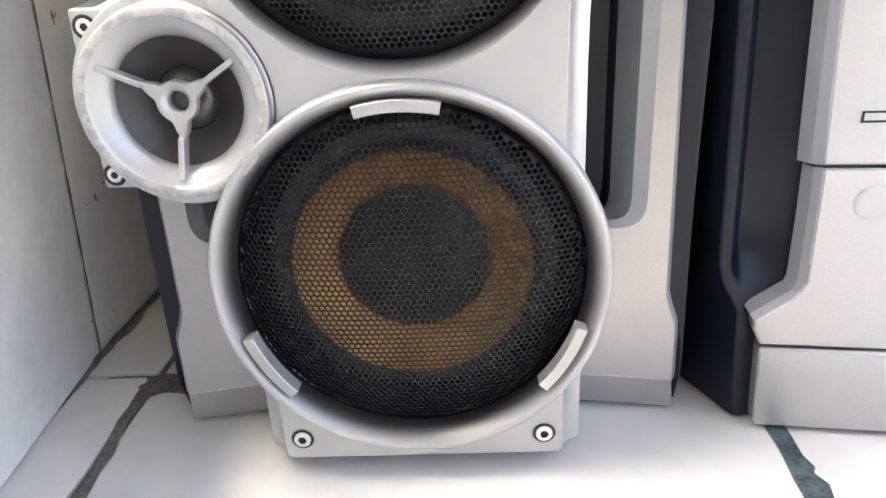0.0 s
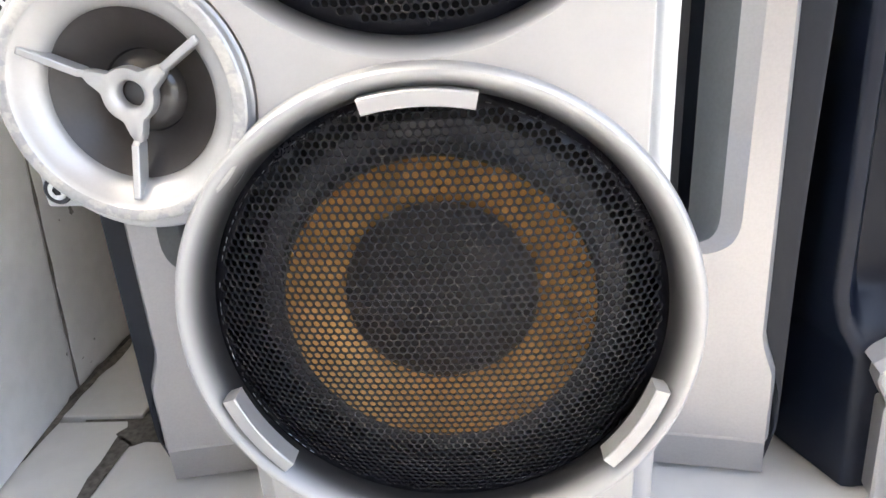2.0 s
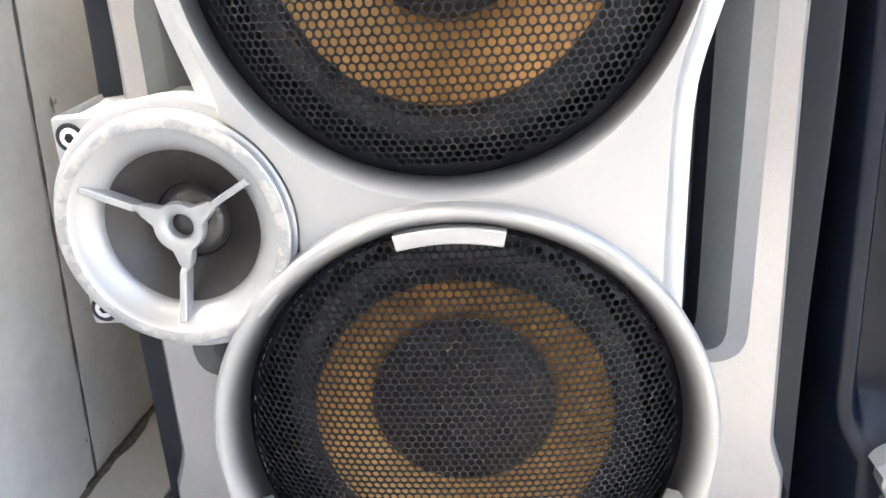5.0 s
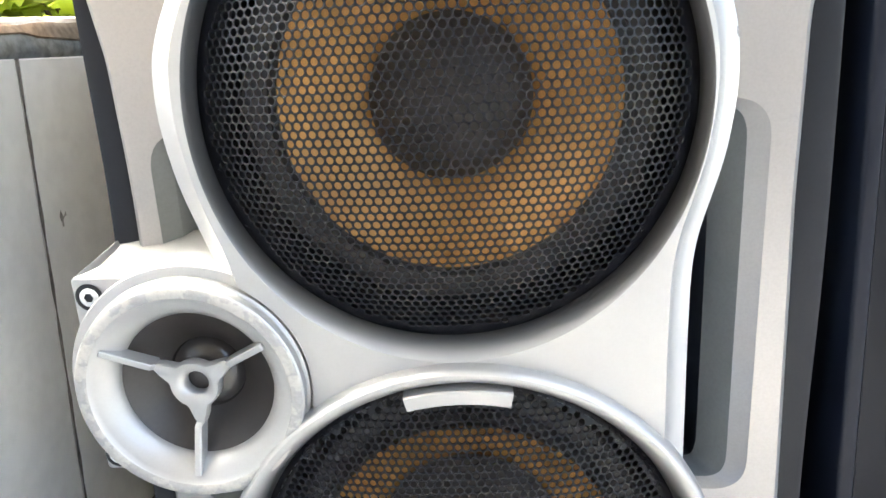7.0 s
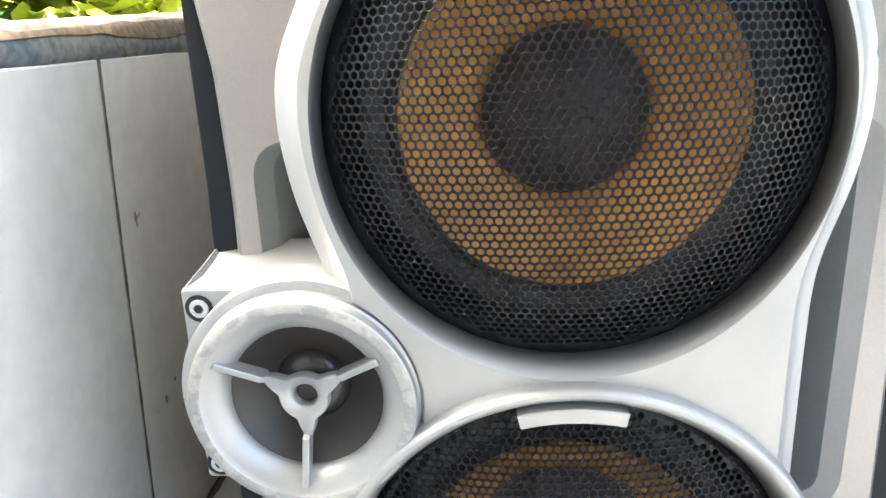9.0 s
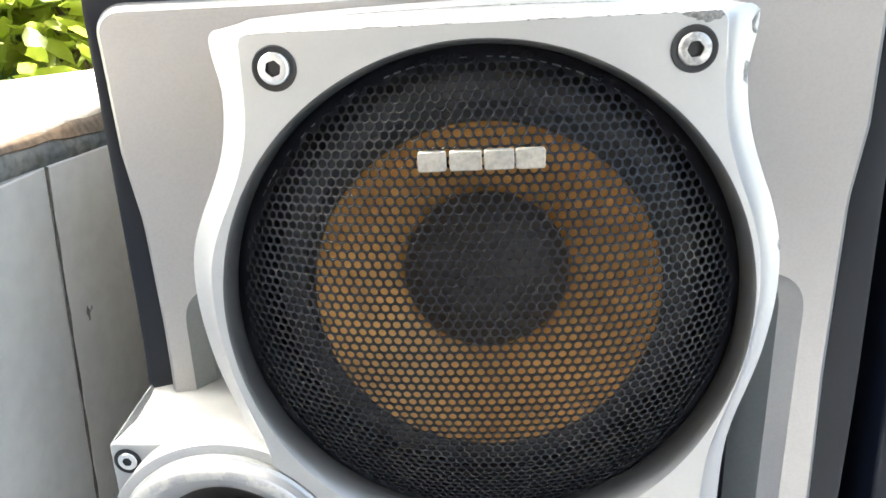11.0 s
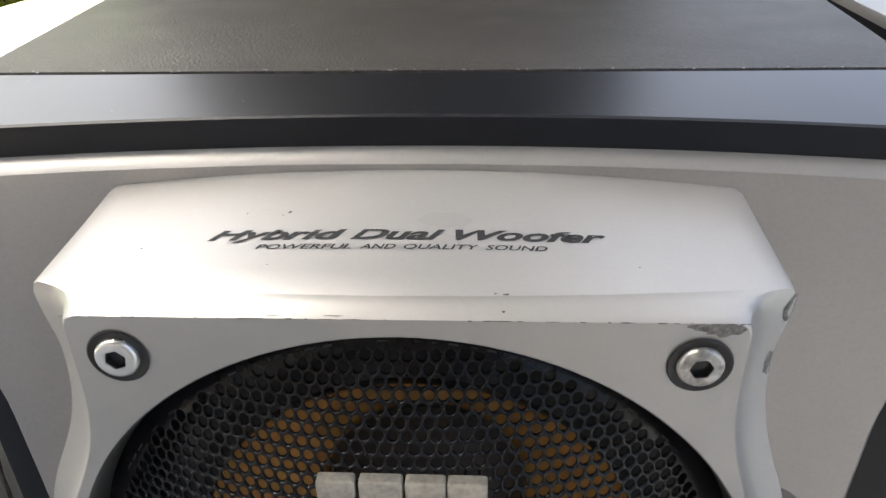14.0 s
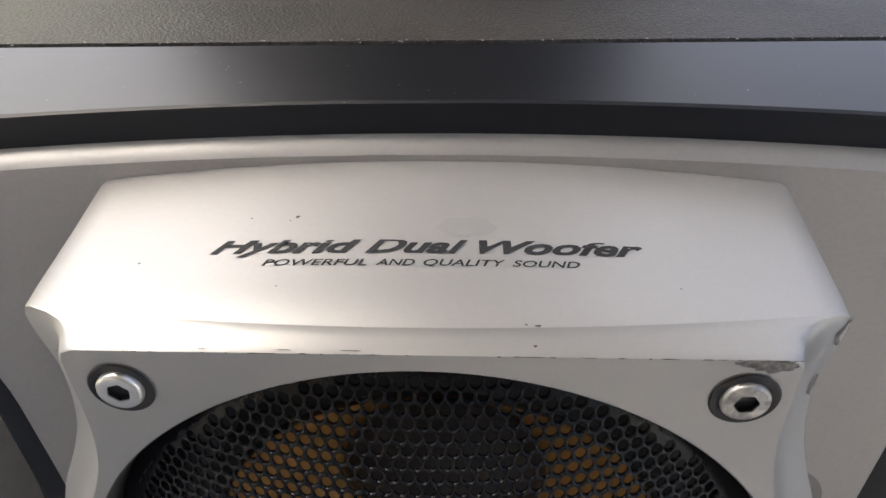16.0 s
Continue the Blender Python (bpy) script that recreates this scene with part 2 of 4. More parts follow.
def offset(poly, d):
    """Moves a closed, counter-clockwise 2D polygon outwards by d."""
    out = []
    for i, p in enumerate(poly):
        a, b, c = Vector(poly[i - 1]), Vector(p), Vector(poly[(i + 1) % len(poly)])
        t = (c - b).normalized() + (b - a).normalized() if (c - b).length > 1e-9 and (b - a).length > 1e-9 else c - a
        t.normalize()
        out.append((b.x + t.y * d, b.y - t.x * d))
    return out


def inside(p, poly):
    x, y, hit = p[0], p[1], False
    for i in range(len(poly)):
        (x0, y0), (x1, y1) = poly[i - 1], poly[i]
        if (y0 > y) != (y1 > y) and x < (x1 - x0) * (y - y0) / (y1 - y0) + x0:
            hit = not hit
    return hit


def sheet(outer, holes=(), grid=0.0):
    """Triangles that fill a 2D outline but for its holes; grid adds points within, that far apart."""
    pts, edges = [], []
    for loop in (outer, *holes):
        k = len(pts)
        pts += [Vector(p) for p in loop]
        edges += [(k + i, k + (i + 1) % len(loop)) for i in range(len(loop))]
    if grid:
        xs, ys = [p[0] for p in outer], [p[1] for p in outer]
        gx = min(xs) + grid / 2
        while gx < max(xs):
            gy = min(ys) + grid / 2
            while gy < max(ys):
                if inside((gx, gy), offset(outer, -grid * 0.25)) and not any(inside((gx, gy), offset(h, grid * 0.25)) for h in holes):
                    pts.append(Vector((gx, gy)))
                gy += grid
            gx += grid
    v, _, f, *_ = delaunay_2d_cdt(pts, edges, [], 0, 1e-7)
    keep = []
    for face in f:
        c = sum((v[i] for i in face), Vector((0, 0))) / len(face)
        if inside(c, outer) and not any(inside(c, h) for h in holes):
            keep.append(tuple(face))
    return [tuple(p) for p in v], keep


def circle(cx, cz, r, n=96):
    return [(cx + r * math.cos(2 * math.pi * i / n), cz + r * math.sin(2 * math.pi * i / n)) for i in range(n)]


def box(lo, hi, bevel=0.0):
    """A box with bevelled edges: vertices and faces."""
    bm = bmesh.new()
    bmesh.ops.create_cube(bm, size=1)
    for v in bm.verts:
        v.co = Vector([(lo[k] + hi[k]) / 2 + v.co[k] * (hi[k] - lo[k]) for k in range(3)])
    if bevel:
        bmesh.ops.bevel(bm, geom=bm.edges[:], offset=bevel, segments=2, affect="EDGES", profile=0.6)
    bm.verts.ensure_lookup_table()
    got = [v.co.copy() for v in bm.verts], [tuple(v.index for v in f.verts) for f in bm.faces]
    bm.free()
    return got


def blob(cx, cz, y, rx, rz, rough=0.35, n=18, lift=0.0003, seed=0):
    """A flat patch with a ragged rim, standing in the plane y."""
    rnd = random.Random(seed)
    ring = []
    for i in range(n):
        a = 2 * math.pi * i / n
        k = 1 - rough * rnd.random()
        ring.append((cx + rx * k * math.cos(a), y - lift, cz + rz * k * math.sin(a)))
    return ring, [tuple(range(n))]


# ---------------------------------------------------------------- the loudspeaker
FRONT = -0.052          # face of the woofer baffle
UP_X, UP_Z, UP_R = 0.0011, 0.2805, 0.0785
LOW_Z = 0.108


def panel_y(x):
    """The silver front panel is dished: its middle lies further back than its sides."""
    return 0.003 - 0.8 * x * x


speaker = tagged(empty("loudspeaker"), "silver two-woofer loudspeaker in a black cabinet on white tiles", "loudspeaker")

# cabinet of black vinyl, wider towards the back
def cabinet_ring(y, hw_low, hw_top, zb, zt):
    return [(x, y, z) for x, z in rounded([(-hw_low, zb), (hw_low, zb), (hw_top + 0.0035, zt), (-hw_top + 0.0015, zt)], 0.003, 3)]


v, f = loft([cabinet_ring(0.0352, 0.1355, 0.1322, 0.006, 0.3845), cabinet_ring(0.0358, 0.1375, 0.134, 0.004, 0.3865),
             cabinet_ring(0.297, 0.186, 0.186, 0.004, 0.3865), cabinet_ring(0.300, 0.184, 0.184, 0.006, 0.3845)], True, True)
part("cabinet_body", v, f, VINYL, speaker, "black wood-grain vinyl cabinet")
for x in (-0.11, 0.11):
    for y in (0.06, 0.26):
        v, f = loft([[(x + 0.012 * math.cos(a * math.pi / 8), y + 0.012 * math.sin(a * math.pi / 8), z) for a in range(16)] for z in (0.0, 0.0046)], True, True)
        part("foot", v, f, RUBBER, speaker)


# outline of the silver front panel: flared at its top and bottom
def panel_half(z):
    return float(np.interp(z, [0.02, 0.058, 0.074, 0.20, 0.235, 0.30, 0.325, 0.372], [0.1325, 0.1320, 0.1265, 0.1240, 0.1232, 0.1236, 0.1265, 0.1268]))


def side_outline(half, zb, zt, top_r, n=60):
    right = [(half(zb + (zt - zb) * k / n), zb + (zt - zb) * k / n) for k in range(n + 1)]
    pts = []
    for k in range(6):
        a = -math.pi / 2 + k / 5 * math.pi / 2
        pts.append((half(zb) - 0.002 + 0.002 * math.cos(a), zb + 0.002 + 0.002 * math.sin(a)))
    pts += [p for p in right if zb + 0.003 < p[1] < zt - top_r - 0.001]
    for k in range(9):
        a = k / 8 * math.pi / 2
        pts.append((half(zt) - top_r + top_r * math.cos(a), zt - top_r + top_r * math.sin(a)))
    top = [(x, zt) for x in np.linspace(half(zt) - top_r, -(half(zt) - top_r), 41)[1:-1]]
    left = [(-x, z) for x, z in reversed(pts)]
    bottom = [(x, zb) for x in np.linspace(-half(zb) + 0.002, half(zb) - 0.002, 41)[1:-1]]
    return [tuple(map(float, p)) for p in pts + top + left + bottom]


def ease(v, lo, hi):
    k = max(0.0, min(1.0, (v - lo) / (hi - lo)))
    return k * k * (3 - 2 * k)


def draw_in(loop, right=0.0):
    """The upper part leans over: its left side stands further in, its right side further out by right."""
    return [(x + (0.0042 * ease(z, 0.15, 0.27) * min(1.0, -x / 0.1) if x < 0 else right * ease(z, 0.10, 0.24) * min(1.0, x / 0.1)), z) for x, z in loop]


outline = draw_in(side_outline(panel_half, 0.024, 0.3715, 0.007))
slot_r = rounded([(0.066, 0.1115), (0.1145, 0.1115), (0.1150, 0.2735), (0.066, 0.2735)], [0.004, 0.015, 0.015, 0.004], 8)
slot_l = [(-x + 0.0030 * ease(z, 0.15, 0.27), z) for x, z in reversed(slot_r)]
v2, f = sheet(outline, (slot_r, slot_l), 0.0095)
part("front_panel", [(x, panel_y(x), z) for x, z in v2], f, PANEL, speaker, "satin silver dished front panel", 30)
rings = []
for d, back in ((0.0, 0.0), (0.0009, 0.0009), (0.0020, 0.0024), (0.0030, 0.0046), (0.0036, 0.0085)):
    rings.append([(x, panel_y(x) + back, z) for x, z in offset(outline, d)])
v, f = loft(rings)
part("panel_edge", v, f, EDGE, speaker, "", 40)
# facet below the panel
strip = np.linspace(-0.1325, 0.1325, 41)
rows = [[(x * k, panel_y(x) + b, z) for x in strip] for k, b, z in ((1.0, 0.0002, 0.0262), (1.0, -0.0004, 0.0245), (1.002, 0.0003, 0.0225), (1.026, 0.0058, 0.0035), (1.026, 0.0110, 0.0030))]
v, f = loft(rows, closed=False)
part("bottom_facet", v, f, PANEL, speaker)
for side, loop in ((1, slot_r), (-1, slot_l)):
    rings = [[(x, panel_y(x), z) for x, z in loop]]
    for inset, shift, back in ((0.0006, 0.0, 0.0006), (0.0030, 0.0036, 0.0048), (0.0034, 0.0042, 0.0062), (0.0042, 0.0105, 0.019), (0.0046, 0.0110, 0.034)):
        ring = []
        for (x, z), (ox, oz) in zip(offset(loop, -inset), loop):
            reach = max(0.0, min(1.0, (abs(ox) - 0.085) / 0.029))
            ring.append((x - side * shift * reach, panel_y(ox) + back, z))
        rings.append(ring)
    v, f = loft(rings[2:5])
    slot = part("side_slot", v, f, SLOT, speaker, "deep grey slot with rounded ends", 22)
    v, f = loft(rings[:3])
    # left lip in the darker slot grey: its shade is put into the colour
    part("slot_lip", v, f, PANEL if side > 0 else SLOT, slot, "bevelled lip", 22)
    v, f = loft(rings[4:], cap_last=True)
    part("slot_floor", v, f, SLATE, slot, "", 50)


# dark surround between the panel and the cabinet
def frame_half(z):
    return 0.1392 - 0.0062 * z / 0.38


outer = draw_in(side_outline(frame_half, 0.003, 0.3825, 0.008), 0.0025)
inner = offset(outline, 0.0028)
def low(z):
    """How far the surround draws back towards the floor."""
    return 0.010 * max(0.0, min(1.0, (0.030 - z) / 0.026))


rings = [[(x, panel_y(x) + 0.0048 + low(z), z) for x, z in inner],
         [(x, panel_y(x) + 0.0042 + low(z), z) for x, z in offset(outer, -0.0015)],
         [(x, panel_y(x) + 0.0045 + low(z), z) for x, z in offset(outer, -0.0004)],
         [(x, panel_y(x) + 0.0056 + low(z), z) for x, z in outer],
         [(x * 0.997, 0.0335, z + 0.0037 * max(0.0, (z - 0.3) / 0.08)) for x, z in outer],
         [(x * 0.992, 0.0340, (z + 0.0030) if z > 0.3 else z) for x, z in outer],
         [(x * 0.970, 0.0343, (z - 0.0040) if z > 0.3 else z) for x, z in outer]]
v, f = loft(rings[:4])
part("front_frame", v, f, NAVY_MATT, speaker, "matt dark navy plastic surround", 32)
v, f = loft(rings[3:])
part("frame_rim", v, f, NAVY, speaker, "glossy dark navy rim of the surround", 32)


# baffle that carries the woofers
FACE_Z = [0.0125, 0.05, 0.168, 0.199, 0.222, 0.235, 0.2415, 0.2590, 0.2780, 0.2940, 0.3070, 0.3230, 0.3350, 0.3420, 0.3620]
FACE_X = [0.0685, 0.0685, 0.0680, 0.0680, 0.0683, 0.0700, 0.0722, 0.0775, 0.0803, 0.0800, 0.0770, 0.0702, 0.0668, 0.0658, 0.0652]


def face_half(z):
    return sum(float(np.interp(z + d, FACE_Z, FACE_X)) for d in (-0.006, -0.003, 0, 0.003, 0.006)) / 5


TX, TZ = -0.0895, 0.1915    # middle of the tweeter


def baffle_right(z, dx, inset=0.0):
    x = face_half(min(z, 0.36)) + dx - inset * ease(z, 0.295, 0.335) + 0.0022 * ease(z, 0.346, 0.361) * min(1.0, dx / 0.0096)
    if abs(z - LOW_Z) < 0.087:
        x = max(x, math.sqrt(0.0872 ** 2 - (z - LOW_Z) ** 2))
    return x


def baffle_left(z, dx):
    x = baffle_right(z, dx, 0.0032)
    if abs(z - TZ) < 0.0409:
        x = min(x, -TX - math.sqrt(0.0410 ** 2 - (z - TZ) ** 2))
    return x


def baffle_loop(dx, zt, crown, zb, y_side, y_top):
    """One ring of the baffle's body: x, y, z."""
    n = 130
    hw, hw_left = baffle_right(0.362, dx), baffle_left(0.362, dx)

    def flank(width):
        pts = [(width(zb, dx) - 0.003, zb), (width(zb, dx) - 0.0008, zb + 0.0008)]
        for k in range(n + 1):
            z = zb + 0.003 + (zt - crown - 0.0025 - zb - 0.003) * k / n
            pts.append((width(z, dx), z))
        pts.append((width(0.362, dx) - 0.0007, zt - crown - 0.0008))
        return pts

    pts = [(x, y_side, z) for x, z in flank(baffle_right)]
    for x in np.linspace(hw - 0.0025, -(hw_left - 0.0025), 41):
        k = (abs(x) / hw) ** 2
        pts.append((float(x), y_top + (y_side - y_top) * k, zt - crown * k))
    return pts + [(-x, y_side, z) for x, z in reversed(flank(baffle_left))]


def up_loop(r, widen, n=144):
    """Rim of the upper woofer's opening, which is scooped a little wider at its foot."""
    out = []
    for i in range(n):
        a = 2 * math.pi * i / n
        k = r + 0.0042 * widen * max(0.0, -math.sin(a)) ** 2
        out.append((UP_X + k * math.cos(a), UP_Z + k * math.sin(a)))
    return out


# offset, top, crown, bottom, y at the sides, y at the middle of the top
layers = [(0.0, 0.3628, 0.0, 0.0128, FRONT, FRONT), (0.0004, 0.3630, 0.0, 0.0125, -0.0517, -0.0517), (0.0009, 0.3634, 0.0001, 0.0124, -0.0498, -0.0511), (0.0020, 0.3639, 0.0002, 0.0122, -0.0471, -0.0503),
          (0.0040, 0.3644, 0.0004, 0.0121, -0.0446, -0.0495), (0.0066, 0.3649, 0.0008, 0.0120, -0.0427, -0.0487), (0.0097, 0.3655, 0.0014, 0.0120, -0.0413, -0.0481), (0.0099, 0.3656, 0.0015, 0.0120, -0.0409, -0.0478),
          (0.0106, 0.3661, 0.0020, 0.0120, -0.0360, -0.0400), (0.0116, 0.3679, 0.0026, 0.0120, -0.0180, -0.0180), (0.0126, 0.3705, 0.0024, 0.0120, 0.0080, 0.0080)]
face = [(x, z) for x, y, z in baffle_loop(*layers[0])]
v2, f = sheet(face, (up_loop(UP_R, 1.0), circle(0, LOW_Z, 0.0862)))
part("baffle_face", [(x, FRONT, z) for x, z in v2], f, SILVER, speaker, "bright silver woofer baffle, chipped at a corner", 30)
v, f = loft([baffle_loop(*q) for q in layers[:7]])
part("baffle_cove", v, f, SILVER, speaker, "silver coved baffle edge", 38)
v, f = loft([baffle_loop(*q) for q in layers[6:]])
part("baffle_side", v, f, SILVER, speaker, "", 30)
# the rim's colour darkens inwards to stand for the grille mirrored in it
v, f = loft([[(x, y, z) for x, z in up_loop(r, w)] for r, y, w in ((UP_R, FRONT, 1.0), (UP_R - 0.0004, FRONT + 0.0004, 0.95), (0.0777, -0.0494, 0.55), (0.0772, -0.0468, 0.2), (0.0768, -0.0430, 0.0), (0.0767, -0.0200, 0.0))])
part("upper_bezel", v, f, recess_shaded("shaded_silver_rim", UP_X, UP_Z, 0.0832, 0.0762, (0.38, 0.38, 0.377), (0.05, 0.05, 0.05)), speaker, "bevelled rim of the upper woofer")
v, f = lathe([(0.0885, -0.0100), (0.0885, -0.0440), (0.0893, -0.0447), (0.0897, -0.0480), (0.0896, -0.0530), (0.0892, -0.0556), (0.0885, -0.0570), (0.0877, -0.0576)], 0, LOW_Z, 144)
ring = part("lower_ring", v, f, SILVER, speaker, "silver flared ring round the lower woofer")
# the throat's shade is part of its colour, darkest next to the grille
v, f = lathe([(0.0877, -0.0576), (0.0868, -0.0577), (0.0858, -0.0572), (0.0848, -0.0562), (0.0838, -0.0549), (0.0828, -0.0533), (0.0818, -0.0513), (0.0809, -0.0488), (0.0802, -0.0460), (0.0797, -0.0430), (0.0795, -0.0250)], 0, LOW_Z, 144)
part("ring_throat", v, f, recess_shaded("shaded_silver_throat", 0.0, LOW_Z, 0.0870, 0.0803, (0.395, 0.395, 0.391), (0.024, 0.024, 0.025)), ring, "silver inner wall with its shade painted darker towards the grille", 80)
for mid in (90, 210, 330):
    a0, a1 = radians(mid - 12.7), radians(mid + 12.7)
    arcs = []
    for r, y in ((0.0822, -0.0500), (0.0822, -0.0574), (0.0817, -0.0578), (0.0775, -0.0578), (0.0770, -0.0574), (0.0770, -0.0500)):
        arcs.append([(r * math.cos(a0 + (a1 - a0) * k / 16), y, LOW_Z + r * math.sin(a0 + (a1 - a0) * k / 16)) for k in range(17)])
    v, f = loft(arcs, closed=False)
    n = 17
    f += [tuple(k * n for k in range(6)), tuple(k * n + 16 for k in range(6))[::-1]]
    part("ring_tab", v, f, SILVER, ring)


# perforated grilles
def grille(cx, cz, profile, plain_r, label):
    """A domed sheet with round holes in a hexagonal grid, plain beyond plain_r; profile: radius and y."""
    radii, ys = [p[0] for p in profile], [p[1] for p in profile]
    pitch, hole = 0.0029, 0.00124
    # distance along the sheet for each radius
    along = [0.0]
    for k in range(1, len(radii)):
        along.append(along[-1] + math.hypot(radii[k] - radii[k - 1], (ys[k] - ys[k - 1]) * 0.75))
    full = along[-1]
    last_hole = float(np.interp(plain_r, radii, along))
    verts, faces, index = [], [], {}

    def lay(u, w, deep):
        d = math.hypot(u, w)
        d2 = min(d, full)
        r = float(np.interp(d2, along, radii))
        k = r / d if d > 1e-9 else 1.0
        key = (round(u * 1e6), round(w * 1e6), deep)
        if key not in index:
            index[key] = len(verts)
            verts.append((cx + u * k, float(np.interp(r, radii, ys)) + (0.0, 0.00018, 0.0008)[deep], cz + w * k))
        return index[key]

    big = pitch / math.sqrt(3)
    n = int(full / pitch) + 3
    for j in range(-n * 2, n * 2):
        for i in range(-n, n + 1):
            cu, cw = (i + 0.5 * (j % 2)) * pitch, j * pitch * 0.866025
            if math.hypot(cu, cw) > full + pitch * 0.6:
                continue
            hexa, brim, roundel, deep = [], [], [], []
            if math.hypot(cu, cw) > last_hole:
                # plain border without holes
                ring = [lay(cu + (big if k % 2 == 0 else big * 0.866025) * math.cos(math.pi / 6 * (k + 1)), cw + (big if k % 2 == 0 else big * 0.866025) * math.sin(math.pi / 6 * (k + 1)), 0) for k in range(12)]
                if len(set(ring)) == 12:
                    faces.append(tuple(ring))
                continue
            for k in range(12):
                a = math.pi / 6 * k + math.pi / 6
                rr = big if k % 2 == 0 else big * 0.866025
                hexa.append(lay(cu + rr * math.cos(a), cw + rr * math.sin(a), 0))
                brim.append(lay(cu + (hole + 0.00012) * math.cos(a), cw + (hole + 0.00012) * math.sin(a), 0))
                roundel.append(lay(cu + (hole - 0.00006) * math.cos(a), cw + (hole - 0.00006) * math.sin(a), 1))
                deep.append(lay(cu + (hole - 0.00006) * math.cos(a), cw + (hole - 0.00006) * math.sin(a), 2))
            for k in range(12):
                m = (k + 1) % 12
                if len({hexa[k], hexa[m], brim[m], brim[k]}) == 4 and len({roundel[k], roundel[m], brim[m], brim[k]}) == 4:
                    faces.append((hexa[k], hexa[m], brim[m], brim[k]))
                    faces.append((brim[k], brim[m], roundel[m], roundel[k]))
                    faces.append((roundel[k], roundel[m], deep[m], deep[k]))
    me = bpy.data.meshes.new("grille")
    me.from_pydata(verts, [], faces)
    me.materials.append(GRILLE)
    me.shade_smooth()
    me.set_sharp_from_angle(angle=radians(55))
    ob = new("grille", me)
    ob.parent = speaker
    return tagged(ob, label)


UP_DOME = [(0.0, -0.0650), (0.02, -0.0646), (0.032, -0.0635), (0.042, -0.0615), (0.050, -0.0590), (0.058, -0.0550), (0.066, -0.0506), (0.0740, -0.0460), (0.0766, -0.0436)]
LOW_DOME = [(0.0, -0.0572), (0.02, -0.0569), (0.035, -0.0561), (0.046, -0.0549), (0.054, -0.0533), (0.062, -0.0507), (0.070, -0.0477), (0.0780, -0.0446), (0.0799, -0.0434)]
grille(UP_X, UP_Z, UP_DOME, 0.0728, "black perforated dome grille")
grille(0.0, LOW_Z, LOW_DOME, 0.0762, "black perforated dome grille inside a silver ring")


# worn edge of bare metal where each grille bends into its rim
def worn_rim(cx, cz, r, y, slope, seed, skip, lo=0.0, hi=360.0):
    rnd = random.Random(seed)
    verts, faces = [], []
    count = int(2 * math.pi * r / 0.0036)
    for i in range(count):
        if rnd.random() < skip or not lo <= 360.0 * i / count <= hi:
            continue
        a0 = 2 * math.pi * (i + rnd.uniform(-0.1, 0.1)) / count
        half = rnd.uniform(0.20, 0.36) * 2 * math.pi / count
        w = rnd.uniform(0.00012, 0.00024)
        k = len(verts)
        for d, lift in ((-w, 0.0), (0.0, -0.0003), (w, 0.0)):
            for a in (a0 - half, a0, a0 + half):
                verts.append((cx + (r + d) * math.cos(a), y + d * slope + lift - 0.0002, cz + (r + d) * math.sin(a)))
        for j in (0, 1):
            faces += [(k + 3 * j + q, k + 3 * j + q + 1, k + 3 * j + q + 4, k + 3 * j + q + 3) for q in (0, 1)]
    tagged(part("worn_rim", verts, faces, BAREMETAL, speaker, "bare metal glints along the grille rim", 0), kind="stuff")


worn_rim(UP_X, UP_Z, 0.0736, -0.0463, 0.60, 21, 0.35, 35.0, 150.0)
worn_rim(0.0, LOW_Z, 0.0776, -0.0449, 0.40, 22, 0.25, 30.0, 230.0)


# cones behind the grilles
def driver(cx, cz, gold_r, gold_y, cap_r, cap_y):
    v, f = lathe([(0.0775, -0.0200), (0.0740, -0.0215), (0.0720, -0.0245), (0.0680, -0.0300), (0.0640, -0.0310), (0.0600, -0.0295), (gold_r + 0.0008, gold_y + 0.0012), (gold_r - 0.002, gold_y + 0.004)], cx, cz)
    sur = part("surround", v, f, RUBBER, None, "black rubber surround")
    v, f = lathe([(gold_r, gold_y), (gold_r - 0.004, gold_y + 0.0036), (cap_r + 0.003, cap_y + 0.0002), (cap_r - 0.001, cap_y + 0.003)], cx, cz)
    cone = part("cone", v, f, GOLD, None, "gold woven cone")
    v, f = lathe([(cap_r, cap_y), (cap_r * 0.93, cap_y - 0.0022), (cap_r * 0.75, cap_y - 0.0058), (cap_r * 0.5, cap_y - 0.0088), (cap_r * 0.25, cap_y - 0.0106), (0.0005, cap_y - 0.0112)], cx, cz, close=True)
    cap = part("dust_cap", v, f, CONE_BLACK, None, "matt black dust cap")
    v, f = lathe([(0.0797, -0.0255), (0.0797, 0.004), (0.0005, 0.004)], cx, cz, 48)
    basket = part("basket", v, f, BLACK, None)
    for ob in (sur, cone, cap, basket):
        ob.parent = speaker


driver(UP_X + 0.0010, UP_Z, 0.0548, -0.0368, 0.0285, -0.0150)
driver(0.0, LOW_Z, 0.0565, -0.0365, 0.0365, -0.0250)


